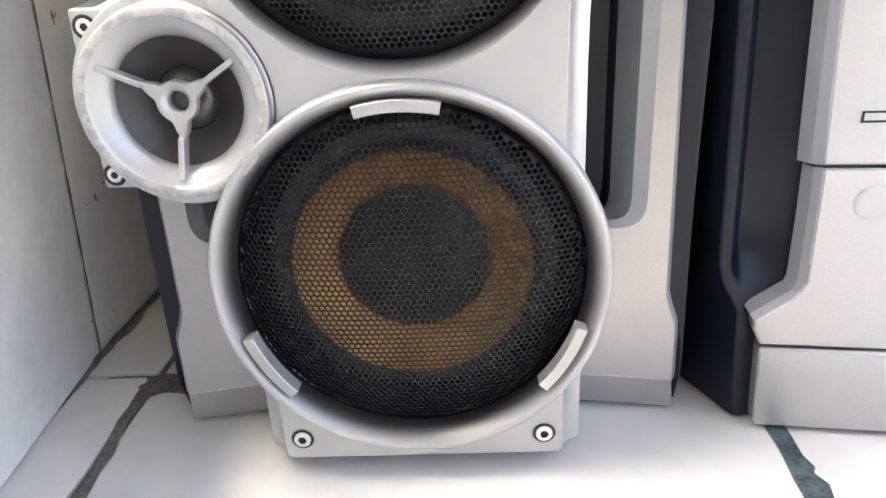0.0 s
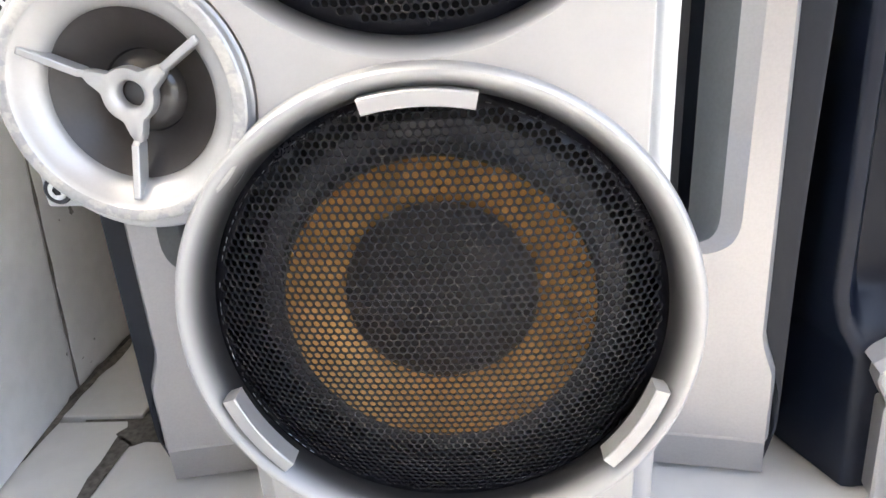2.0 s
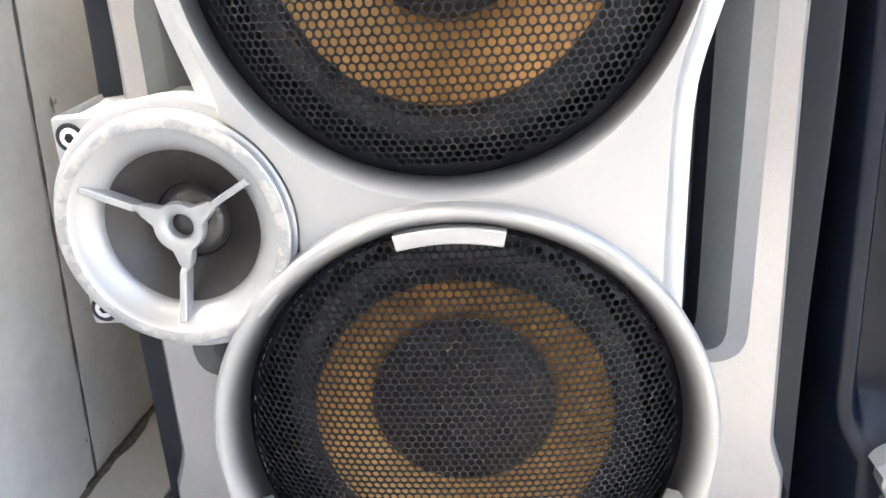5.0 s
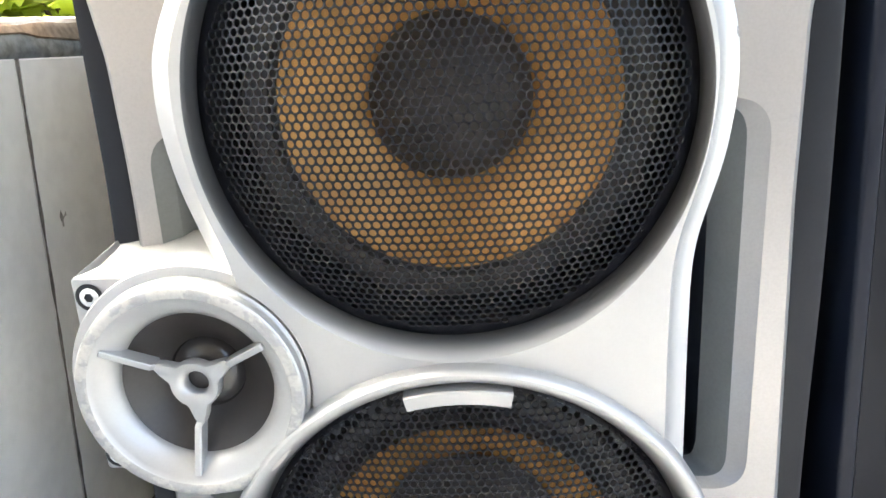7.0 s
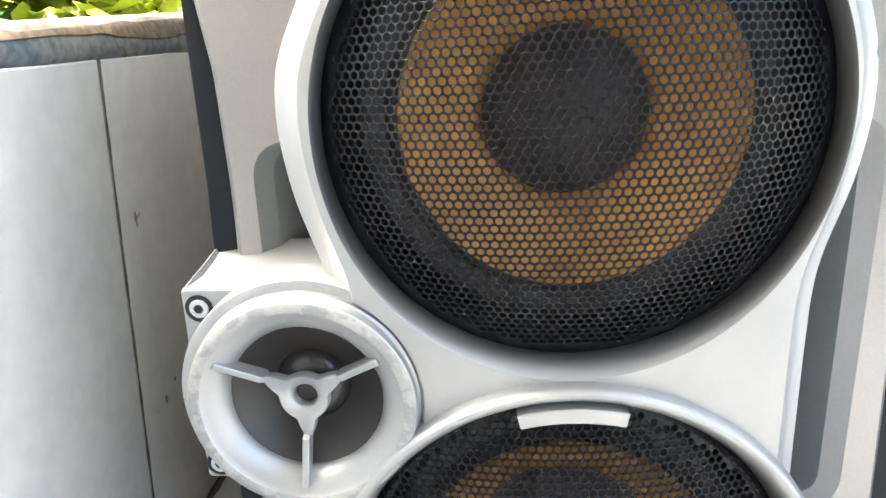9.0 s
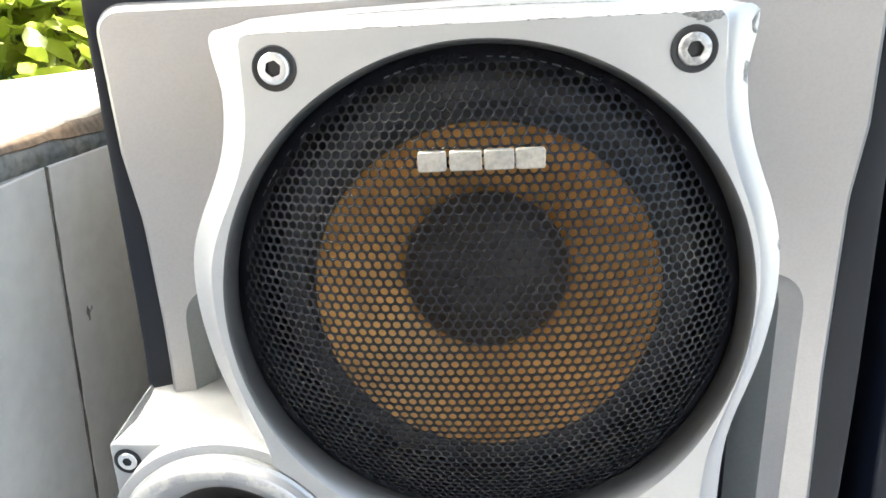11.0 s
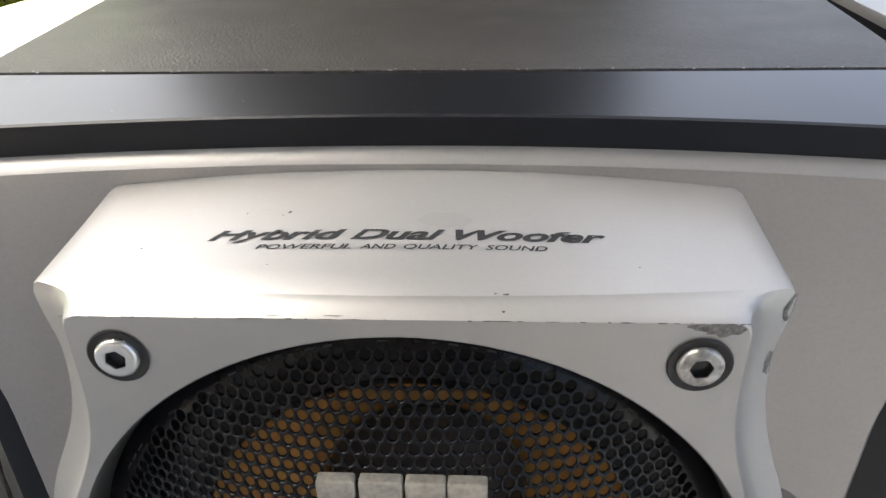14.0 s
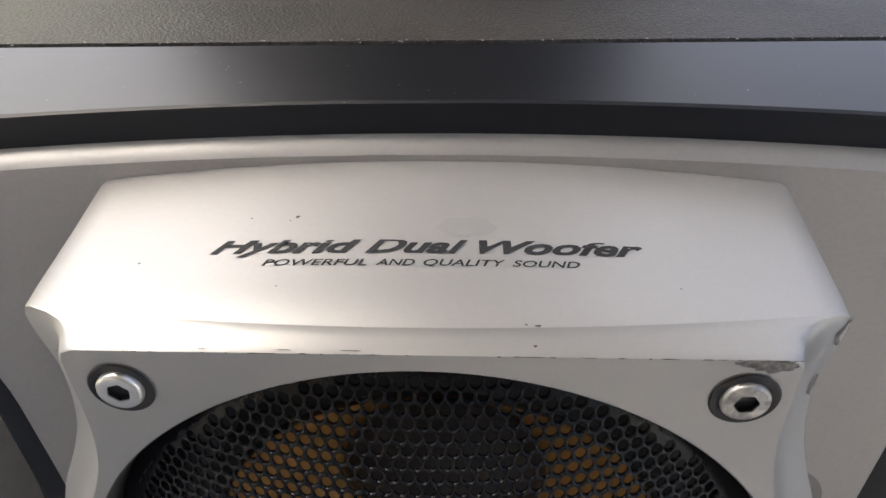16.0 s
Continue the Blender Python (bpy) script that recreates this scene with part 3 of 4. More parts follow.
# screws with hexagon sockets
def screw(x, y, z, seat=0.0067, head=0.0047, mat=CHROME, rise=0.0016, tilt=0.0):
    v, f = lathe([(seat, y - 0.0003), (seat - 0.0003, y - 0.0005), (head + 0.0002, y - 0.0004), (head - 0.0004, y - 0.0003)], x, z, 40)
    seat_ob = part("screw_seat", v, f, BLACK, speaker, "black ring round a screw")
    n = 36
    hexa = []
    for i in range(n):
        a = 2 * math.pi * i / n
        k = (a - tilt) % (math.pi / 3)
        hexa.append(head * 0.53 * math.cos(math.pi / 6) / math.cos(k - math.pi / 6))
    rings = []
    for r, dy in ((head, 0.0), (head, -rise * 0.6), (head * 0.93, -rise * 0.9), (head * 0.80, -rise), (None, -rise * 0.97), (None, -rise * 0.80), (None, -0.0003)):
        rings.append([(x + (r or hexa[i]) * math.cos(2 * math.pi * i / n), y + dy, z + (r or hexa[i]) * math.sin(2 * math.pi * i / n)) for i in range(n)])
    v, f = loft(rings[:6])
    ob = part("screw", v, f, mat, speaker, "silver hexagon-socket screw", 50)
    v, f = loft(rings[5:], cap_last=True)
    part("socket", v, f, BLACK, ob, "", 30)


screw(-0.0530, FRONT, 0.3537, 0.0061, 0.0043, tilt=0.3)
screw(0.0573, FRONT, 0.3537, 0.0061, 0.0043, mat=SCUFF, tilt=0.1)
screw(-0.0597, FRONT, 0.0242, 0.0056, 0.0042)
screw(0.0597, FRONT, 0.0242, 0.0056, 0.0042)

# horn tweeter on its block
block = rounded([(-0.1335, 0.1540), (-0.1180, 0.1535), (-0.1000, 0.1560), (-0.0700, 0.1600), (-0.0500, 0.1800), (-0.0590, 0.2280), (-0.1315, 0.2295)], [0.002, 0.004, 0.004, 0.004, 0.004, 0.004, 0.002], 5)
back = rounded([(-0.1345, 0.1500), (-0.1180, 0.1500), (-0.1000, 0.1530), (-0.0700, 0.1570), (-0.0500, 0.1770), (-0.0640, 0.2330), (-0.1320, 0.2345)], [0.002, 0.004, 0.004, 0.004, 0.004, 0.004, 0.002], 5)
rings = [[(x, -0.0400, z) for x, z in offset(block, -0.0008)], [(x, -0.0396, z) for x, z in offset(block, -0.0002)], [(x, -0.0388, z) for x, z in block]]
for k in (0.35, 0.7, 1.0):
    dip = 0.0030 * math.sin(math.pi * k)
    rings.append([(a[0] * (1 - k) + b[0] * k, -0.0388 + 0.0408 * k, a[1] * (1 - k) + b[1] * k - (dip if a[1] > 0.22 and a[0] > -0.13 else 0)) for a, b in zip(block, back)])
v, f = loft(rings)
part("tweeter_block", v, f, SILVER, speaker, "silver tweeter housing at the side")
v2, f = sheet(offset(block, -0.0008), (circle(TX, TZ, 0.0365, 72),))
part("tweeter_plate", [(x, -0.0400, z) for x, z in v2], f, SILVER, speaker)
v, f = lathe([(0.0420, -0.0370), (0.0420, -0.0450), (0.0414, -0.0459), (0.0404, -0.0462), (0.0399, -0.0467), (0.0397, -0.0512), (0.0390, -0.0517), (0.0386, -0.0524), (0.0387, -0.0556), (0.0382, -0.0562)], TX, TZ)
collar_v, collar_f = lathe([(0.0436, -0.0340), (0.0436, -0.0482), (0.0431, -0.0490), (0.0420, -0.0493), (0.0396, -0.0494)], TX, TZ)
# cut off where the lower woofer's ring stands in its way
for i, (x, y, z) in enumerate(collar_v):
    k = max(1.0, 0.0850 / math.hypot(x, z - LOW_Z))
    collar_v[i] = (x * k, y, LOW_Z + (z - LOW_Z) * k)
horn = part("tweeter_ring", v, f, SILVER, speaker, "stepped silver tweeter ring")
v, f = lathe([(0.0382, -0.0562), (0.0376, -0.0566), (0.0350, -0.0566), (0.0344, -0.0563)], TX, TZ)
part("worn_lip", v, f, WORN, horn, "lip with its paint worn off")
v, f = lathe([(0.0344, -0.0563), (0.0340, -0.0558), (0.0328, -0.0551), (0.0308, -0.0538), (0.0286, -0.0519), (0.0270, -0.0496), (0.0263, -0.0475), (0.0261, -0.0450)], TX, TZ)
part("collar", collar_v, collar_f, SILVER, horn)
part("horn_flare", v, f, SILVER, horn)
v, f = lathe([(0.0264, -0.0480), (0.0255, -0.0470), (0.0180, -0.0410), (0.0090, -0.0352)], TX, TZ, 64, True)
part("diaphragm", v, f, DISC, horn, "dark grey-brown diaphragm")
v, f = lathe([(0.0136, -0.0376), (0.0132, -0.0392), (0.0118, -0.0410), (0.0092, -0.0425), (0.0058, -0.0434), (0.0022, -0.0438), (0.0002, -0.0438)], TX, TZ, 48, True)
part("dome", v, f, DOME, horn, "shiny dark dome")
HX, HZ = -0.0901, 0.1920
# three-armed phase plug
def plug_radius(a, base, reach):
    return base + reach * max(0.0, math.cos(3 * (a - math.pi / 6))) ** 3


n = 72
rings = []
for base, reach, y in ((0.0042, 0.0, -0.0440), (0.0042, 0.0, -0.0474), (0.0047, 0.0, -0.0482), (0.0068, 0.0, -0.0496), (0.0082, 0.0056, -0.0500), (0.0087, 0.0066, -0.0492), (0.0087, 0.0066, -0.0462), (0.0060, 0.0020, -0.0440), (0.0042, 0.0, -0.0440)):
    rings.append([(HX + plug_radius(2 * math.pi * i / n, base, reach) * math.cos(2 * math.pi * i / n), y, HZ + plug_radius(2 * math.pi * i / n, base, reach) * math.sin(2 * math.pi * i / n)) for i in range(n)])
v, f = loft(rings)
part("phase_plug", v, f, SILVER, horn, "silver three-armed phase plug", 40)
for a in (30, 150, 267):
    c, s = math.cos(radians(a)), math.sin(radians(a))
    rings = []
    for r, y0, y1, w in ((0.0140, -0.0494, -0.0462, 0.0010), (0.0150, -0.0502, -0.0455, 0.0012), (0.0155, -0.0512, -0.0450, 0.0012), (0.0313, -0.0560, -0.0500, 0.0012), (0.0318, -0.0557, -0.0500, 0.0010)):
        q = [(-w, y1), (-w, y0 + 0.0003), (-w * 0.7, y0), (w * 0.7, y0), (w, y0 + 0.0003), (w, y1)]
        rings.append([(HX + r * c - t * s, y, HZ + r * s + t * c) for t, y in q])
    v, f = loft(rings, True, True)
    part("spoke", v, f, SILVER, horn)
screw(-0.1257, -0.0400, 0.2222, 0.0050, 0.0034, rise=0.0009)
screw(-0.1280, -0.0400, 0.1600, 0.0050, 0.0034, rise=0.0009)

# badge: four plain pale blocks in place of the maker's mark
for x0, w in ((-0.0152, 0.0076), (-0.0068, 0.0086), (0.0023, 0.0080), (0.0106, 0.0078)):
    shape = rounded([(x0, 0.3258), (x0 + w, 0.3258), (x0 + w, 0.3312), (x0, 0.3312)], 0.0008, 3)
    rings = [[(x, y, z) for x, z in offset(shape, d)] for d, y in ((0, -0.0590), (0, -0.0612), (-0.0003, -0.0615))]
    v, f = loft(rings, cap_last=True)
    part("badge", v, f, LOGO, speaker, "plain pale metal badge on the grille")


# printing on the sloping top of the baffle
def top_z(x, y):
    """Height of the baffle's sloping top."""
    k = (abs(x) / 0.0772) ** 2
    ys = [q[5] + (q[4] - q[5]) * k for q in layers]
    zs = [q[1] - q[2] * k for q in layers]
    return float(np.interp(y, ys, zs))


def printing(text, x0, x1, y_base, height, shear, bold, squat=0.53):
    cu = bpy.data.curves.new("printing", "FONT")
    cu.body, cu.size, cu.shear, cu.offset, cu.resolution_u = text, 1.0, shear, bold, 3
    tmp = new("printing_source", cu)
    cu.offset = 0.0
    bpy.context.view_layer.update()
    plain = bpy.data.meshes.new_from_object(tmp.evaluated_get(bpy.context.evaluated_depsgraph_get()))
    xs, ys = [p.co.x for p in plain.vertices], [p.co.y for p in plain.vertices]
    cu.offset = bold
    bpy.context.view_layer.update()
    me = bpy.data.meshes.new_from_object(tmp.evaluated_get(bpy.context.evaluated_depsgraph_get()))
    bpy.data.objects.remove(tmp)
    for p in me.vertices:
        p.co = (max(min(xs) - bold, min(max(xs) + bold, p.co.x)), max(min(ys) - bold, min(max(ys) + bold, p.co.y)), 0)
    tall = 0.70
    for p in me.vertices:
        x = x0 + (p.co.x - min(xs)) / (max(xs) - min(xs)) * (x1 - x0)
        y = y_base + float(np.interp(p.co.y, [-0.25, 0.0, 0.53, tall, 0.8], [-0.22, 0.0, squat, tall, 0.76])) / tall * height
        p.co = (x, y, top_z(x, y) + 0.00014)
    me.materials.clear()
    me.materials.append(INK)
    ob = new("printing", me)
    ob.parent = speaker
    tagged(ob, "dark grey printed words on silver")


for word, x0, x1 in (("Hybrid", -0.0413, -0.0122), ("Dual", -0.0105, 0.0089), ("Woofer", 0.0117, 0.0427)):
    printing(word, x0, x1, -0.0285, 0.0038, 0.38, 0.034, 0.61)
for word, x0, x1 in (("POWERFUL", -0.0302, -0.0100), ("AND", -0.0082, -0.0008), ("QUALITY", 0.0009, 0.0164), ("SOUND", 0.0178, 0.0304)):
    printing(word, x0, x1, -0.0322, 0.0018, 0.25, 0.012)

# chipped paint
for cx, cz, y, rx, rz, k in ((0.0602, 0.3616, FRONT, 0.0042, 0.0016, 1), (0.0566, 0.3622, FRONT, 0.0034, 0.0009, 2), (0.0628, 0.3620, FRONT, 0.0016, 0.0010, 3)):
    v, f = blob(cx, cz, y, rx, rz, seed=k, n=26, lift=0.0002 + 0.00005 * k)
    part("paint_chip", v, f, CHIP, speaker, "bare chip in the paint")
for z, a, b, k in ((0.3596, 0.0020, 0.0034, 4), (0.3465, 0.0020, 0.0036, 5), (0.2960, 0.0008, 0.0020, 6)):
    ring, f = blob(0, 0, 0, a, b, seed=k, n=18)
    pts = []
    for px, _, pz in ring:
        dx = min(0.0099, 0.0096 + px)
        pts.append((baffle_right(z + pz, dx) + 0.0001, float(np.interp(dx, [q[0] for q in layers[:8]], [q[4] for q in layers[:8]])) - 0.00008, z + pz))
    part("paint_chip", pts, f, CHIP, speaker, "bare chip in the paint")
rnd = random.Random(5)
for x, y, a, w in ((-0.0262, -0.0172, 0.0006, 1.2), (-0.0275, -0.0185, 0.0002, 1.5), (-0.0360, -0.0175, 0.0002, 1.5), (0.0215, -0.0474, 0.0003, 3.0), (0.0195, -0.0472, 0.0002, 2.0), (-0.055, -0.031, 0.0003, 1.2),
                   (-0.022, -0.0516, 0.00012, 14.0), (-0.010, -0.0516, 0.00012, 20.0), (-0.036, -0.0516, 0.00012, 12.0), (0.021, -0.0505, 0.0003, 1.5), (-0.026, -0.038, 0.0002, 1.0), (0.048, -0.037, 0.0002, 1.2)):
    pts = []
    for i in range(9):
        q, k = 2 * math.pi * i / 9, 1 - 0.5 * rnd.random()
        px, py = x + w * a * k * math.cos(q), y + a * k * math.sin(q)
        pts.append((px, py, top_z(px, py) + 0.00022))
    part("paint_fleck", pts, [tuple(range(9))], DIRT, speaker)

# paint worn off along the upper front edge, and a dull stain on the slope
lv, lf = [], []
for _ in range(46):
    x, w = rnd.uniform(-0.062, 0.066), 0.0003 + 0.0020 * rnd.random() ** 3
    a = 0.00005 + 0.00007 * rnd.random()
    k = len(lv)
    lv += [(x + w * math.cos(q * math.pi / 4), FRONT - 0.0001, 0.36285 + a * math.sin(q * math.pi / 4) * rnd.uniform(0.5, 1.5)) for q in range(8)]
    lf.append(tuple(range(k, k + 8)))
tagged(part("worn_edge", lv, lf, DIRT, speaker, "dark flecks where the paint has worn off", 0), kind="stuff")
pts = [(0.0085 + 0.0062 * math.cos(q * 0.3927) * rnd.uniform(0.8, 1.1), -0.0205 + 0.0034 * math.sin(q * 0.3927) * rnd.uniform(0.8, 1.1)) for q in range(16)]
part("stain", [(x, y, top_z(x, y) + 0.00016) for x, y in pts], [tuple(range(16))], STAIN, speaker, "dull round stain on the paint")

# dust on the dark edges
lv, lf = [], []
for _ in range(150):
    x = rnd.uniform(-0.125, 0.125)
    y = rnd.uniform(0.006, 0.033) if rnd.random() < 0.6 else rnd.uniform(0.036, 0.12)
    z = 0.3826 + (y - 0.006) * 0.130 if y < 0.0335 else 0.3866
    a = 0.00008 + 0.00016 * rnd.random() ** 3
    k = len(lv)
    lv += [(x + a * math.cos(q * 1.257) * rnd.uniform(0.6, 1.4), y + a * math.sin(q * 1.257), z + 0.00035) for q in range(5)]
    lf.append(tuple(range(k, k + 5)))
for _ in range(70):
    x = rnd.uniform(-0.128, 0.128)
    y = 0.0346 + rnd.gauss(0, 0.0006)
    a = 0.00008 + 0.00026 * rnd.random() ** 3
    k = len(lv)
    lv += [(x + a * math.cos(q * 1.257) * rnd.uniform(0.6, 2.2), y + 0.6 * a * math.sin(q * 1.257), 0.38685 + (0.0002 if q % 2 else 0.0)) for q in range(5)]
    lf.append(tuple(range(k, k + 5)))
tagged(part("dust", lv, lf, DUST, speaker, "specks of pale dust", 0), kind="stuff")

# ---------------------------------------------------------------- the hi-fi unit beside it
UNIT_AT, UNIT_TURN = (0.1745, -0.0215, 0.0), -8.0
unit = tagged(empty("hifi_unit", UNIT_AT, UNIT_TURN), "silver hi-fi main unit with dark navy sides on white tiles", "hi-fi unit")


def unit_slab(name, poly, y0, y1, mat, bevel, label=""):
    """A front piece cut to a polygon in x and z."""
    rings = [[(x, y1, z) for x, z in poly], [(x, y0 + bevel, z) for x, z in poly], [(x, y0, z) for x, z in offset(poly, -bevel)]]
    v, f = loft(rings)
    body = part(name, v, f, mat, unit, label)
    v2, f = sheet(offset(poly, -bevel))
    part("face", [(x, y0, z) for x, z in v2], f, mat, body, "", 0)
    return body


unit_slab("lower_door", rounded([(-0.0008, 0.003), (0.27, 0.003), (0.27, 0.0502), (-0.0028, 0.0502)], 0.002, 4), -0.002, 0.010, PANEL, 0.0012, "silver lower front door")
unit_slab("middle_front", rounded([(-0.0026, 0.0522), (0.27, 0.0522), (0.27, 0.1443), (0.0135, 0.1443), (0.0142, 0.0870), (0.0085, 0.0775), (-0.0068, 0.0655), (-0.0070, 0.0610)], [0.001, 0.001, 0.001, 0.001, 0.006, 0.004, 0.002, 0.002], 4), -0.002, 0.010, PANEL, 0.001, "silver middle front with a stepped edge")
unit_slab("upper_front", rounded([(0.0128, 0.1458), (0.27, 0.1458), (0.27, 0.382), (0.0019, 0.382)], 0.001, 4), -0.002, 0.010, PANEL, 0.001, "silver upper front")
# sloping grey edge beside the front
for name, spine in (("edge_strip", [(-0.0068, 0.0655), (0.0085, 0.0775), (0.0120, 0.0805), (0.0138, 0.0860), (0.0141, 0.0910), (0.0140, 0.1200), (0.0135, 0.1443)]), ("edge_strip", [(0.0128, 0.1458), (0.0100, 0.2160), (0.0019, 0.3820)])):
    rows, wide = [], 2.0 if len(spine) == 3 else 1.5
    for k, (x, z) in enumerate(spine):
        a, b = spine[max(k - 1, 0)], spine[min(k + 1, len(spine) - 1)]
        length = math.hypot(b[0] - a[0], b[1] - a[1])
        nx, nz = -(b[1] - a[1]) / length, (b[0] - a[0]) / length
        rows.append([(x - nx * 0.0006, -0.0016, z - nz * 0.0006), (x + nx * 0.0020 * wide, 0.0020, z + nz * 0.0020 * wide), (x + nx * 0.0040 * wide, 0.0090, z + nz * 0.0040 * wide)])
    v, f = loft(rows, closed=False)
    part(name, v, f, STRIP, unit, "blue-grey sloping edge", 20)
v, f = box((0.016, 0.004, 0.006), (0.268, 0.018, 0.379))
part("front_backing", v, f, BLACK, unit)
# navy cheek with a long recess
left = [(-0.0100, 0.002), (-0.0135, 0.066), (-0.0215, 0.0805), (-0.0250, 0.0930), (-0.0285, 0.2177), (-0.0337, 0.382)]
rows = []
for z in (0.002, 0.040, 0.066, 0.071, 0.075, 0.079, 0.083, 0.087, 0.091, 0.096, 0.102, 0.115, 0.2177, 0.300, 0.382):
    x = float(np.interp(z, [q[1] for q in left], [q[0] for q in left]))
    deep = 0.014 * ease(z, 0.074, 0.104)
    xr = 0.0120 - 0.0045 * ease(z, 0.072, 0.090)
    back = -0.0310 - 0.006 * z / 0.38
    rows.append([(back + 0.006, 0.0640, z), (back, 0.0450, z), (x, 0.0090, z), (x + 0.0008, 0.0079, z), (x + 0.0020, 0.0075, z), (x + 0.0058, 0.0077, z), (x + 0.0076, 0.0084 + 0.30 * deep, z), (x + 0.0094, 0.0088 + 0.70 * deep, z), (x + 0.0120, 0.0090 + 0.95 * deep, z),
                 (xr - 0.0060, 0.0092 + 0.85 * deep, z), (xr, 0.0092 + 0.65 * deep, z), (xr + 0.02, 0.0092 + 0.65 * deep, z), (xr + 0.02, 0.0640, z)])
v, f = loft(rows, True, True)
part("cheek", v, f, CHEEK, unit, "dark navy plastic cheek with a long recess", 42)
v, f = box((-0.022, 0.064, 0.005), (0.25, 0.30, 0.379), 0.003)
part("chassis", v, f, BLACK, unit, "black metal chassis")
v, f = box((-0.024, 0.020, 0.3792), (0.262, 0.299, 0.3842), 0.0015)
part("lid", v, f, PANEL, unit, "smooth silver top plate")
for x in (0.02, 0.22):
    for y in (0.08, 0.26):
        v, f = loft([[(x + 0.01 * math.cos(a * math.pi / 8), y + 0.01 * math.sin(a * math.pi / 8), z) for a in range(16)] for z in (0.0, 0.006)], True, True)
        part("foot", v, f, RUBBER, unit)
rings = [[(0.0360 + r * math.cos(a * math.pi / 16), y, 0.1283 + r * math.sin(a * math.pi / 16)) for a in range(32)] for r, y in ((0.0082, 0.0), (0.0082, -0.0020), (0.0074, -0.0023), (0.0063, -0.0025), (0.0052, -0.0024), (0.0036, -0.0022), (0.0018, -0.0021))]
v, f = loft(rings, cap_last=True)
part("button", v, f, PANEL, unit, "shallow round silver button", 60)
for lo, hi in (((0.0249, -0.0026, 0.1694), (0.0370, -0.0018, 0.1702)), ((0.0249, -0.0026, 0.1652), (0.0370, -0.0018, 0.1660)), ((0.0249, -0.0026, 0.1660), (0.0258, -0.0018, 0.1694))):
    v, f = box(lo, hi)
    part("printed_mark", v, f, INK, unit)

# ---------------------------------------------------------------- the shelter round it
# floor of white tiles
floor = tagged(part("floor", *box((-0.215, -3.0, -0.05), (3.0, 0.80, -0.0025)), GROUT, None, smooth=0), "white glazed floor tiles with dark grout", "floor", kind="structure")
TW, GAP = 0.3635, 0.005
def tile_mesh(w, d, thick, bevel):
    v, f = box((-w / 2, -d / 2, -thick), (w / 2, d / 2, 0), bevel)
    me = bpy.data.meshes.new("tile")
    me.from_pydata([tuple(p) for p in v], [], f)
    me.materials.append(TILE)
    return me


full = tile_mesh(TW - GAP, TW - GAP, 0.008, 0.0012)
for i in range(-1, 8):
    for j in range(-8, 2):
        x, y = 0.00275 + i * TW, 0.0490 - TW / 2 + j * TW
        if i == -1:
            # cut tile between the last joint and the wall
            w = (x + TW / 2) - (-0.2410) - GAP / 2
            if j == -8:
                cut = tile_mesh(w, TW - GAP, 0.008, 0.0012)
            ob = new("tile", cut)
            ob.location = (-0.2410 + w / 2, y, 0.0)
        else:
            ob = new("tile", full)
            ob.location = (x, y, 0.0)
        ob.parent = floor

# low wall of glazed tiles, leaning a little, with a bare cement edge and a ledge on top
def wall_x(z):
    return -0.2335 + 0.0205 * z / 0.305


def joint_y(z, y):
    return y + 0.02 * (z - 0.15)


low_wall = tagged(part("wall_west", *loft([[(wall_x(z) - 0.012, y, z), (-0.44, y, z)][::s] + [(-0.44, y2, z), (wall_x(z) - 0.012, y2, z)][::s] for z, s, y, y2 in ((-0.05, 1, -3.0, 0.57), (0.300, 1, -3.0, 0.57))], True, True), GROUT, None, smooth=0),
                  "low tiled wall with a bare cement top edge", "wall", kind="structure")


def wall_tile(y0, y1, tilt):
    nz, ny, rings = 6, 6, []
    for depth, inset in ((0.010, 0.0), (0.0008, 0.0), (0.0, 0.0008)):
        ring = []
        lo, hi = 0.001 + inset, 0.3050 - inset
        a, b = y0 + 0.0013 + inset, y1 - 0.0013 - inset
        for k in range(ny):
            ring.append((a + (b - a) * k / ny, lo))
        for k in range(nz):
            ring.append((b, lo + (hi - lo) * k / nz))
        for k in range(ny):
            ring.append((b + (a - b) * k / ny, hi + 0.0008 * math.sin(k * 5.1)))
        for k in range(nz):
            ring.append((a, hi + (lo - hi) * k / nz))
        rings.append([(wall_x(z) - depth + tilt * (y1 - y), joint_y(z, y), z) for y, z in ring])
    v, f = loft(rings, cap_last=True)
    return part("tile", v, f, WALLTILE, low_wall)


edges = [-1.42, -1.12, -0.82, -0.52, -0.22, 0.0805, 0.33, 0.56]
for k, tilt in zip(range(len(edges) - 1), (0, 0, 0, 0, 0.11, 0, 0)):
    wall_tile(edges[k], edges[k + 1], tilt)


rows = [[(wall_x(z) + 0.0002, joint_y(z, 0.0805) - w, z), (wall_x(z) + 0.0006, joint_y(z, 0.0805), z), (wall_x(z) + 0.0002, joint_y(z, 0.0805) + w * 0.8, z)]
        for z, w in zip(np.linspace(0.002, 0.305, 24), [0.0013 + 0.0006 * math.sin(k * 2.3) for k in range(24)])]
v, f = loft(rows, closed=False)
part("joint", v, f, JOINT, low_wall, "dark cracked joint between wall tiles", 0)


def ledge_z(y):
    return 0.3180 + 0.045 * max(-0.25, min(0.28, y))


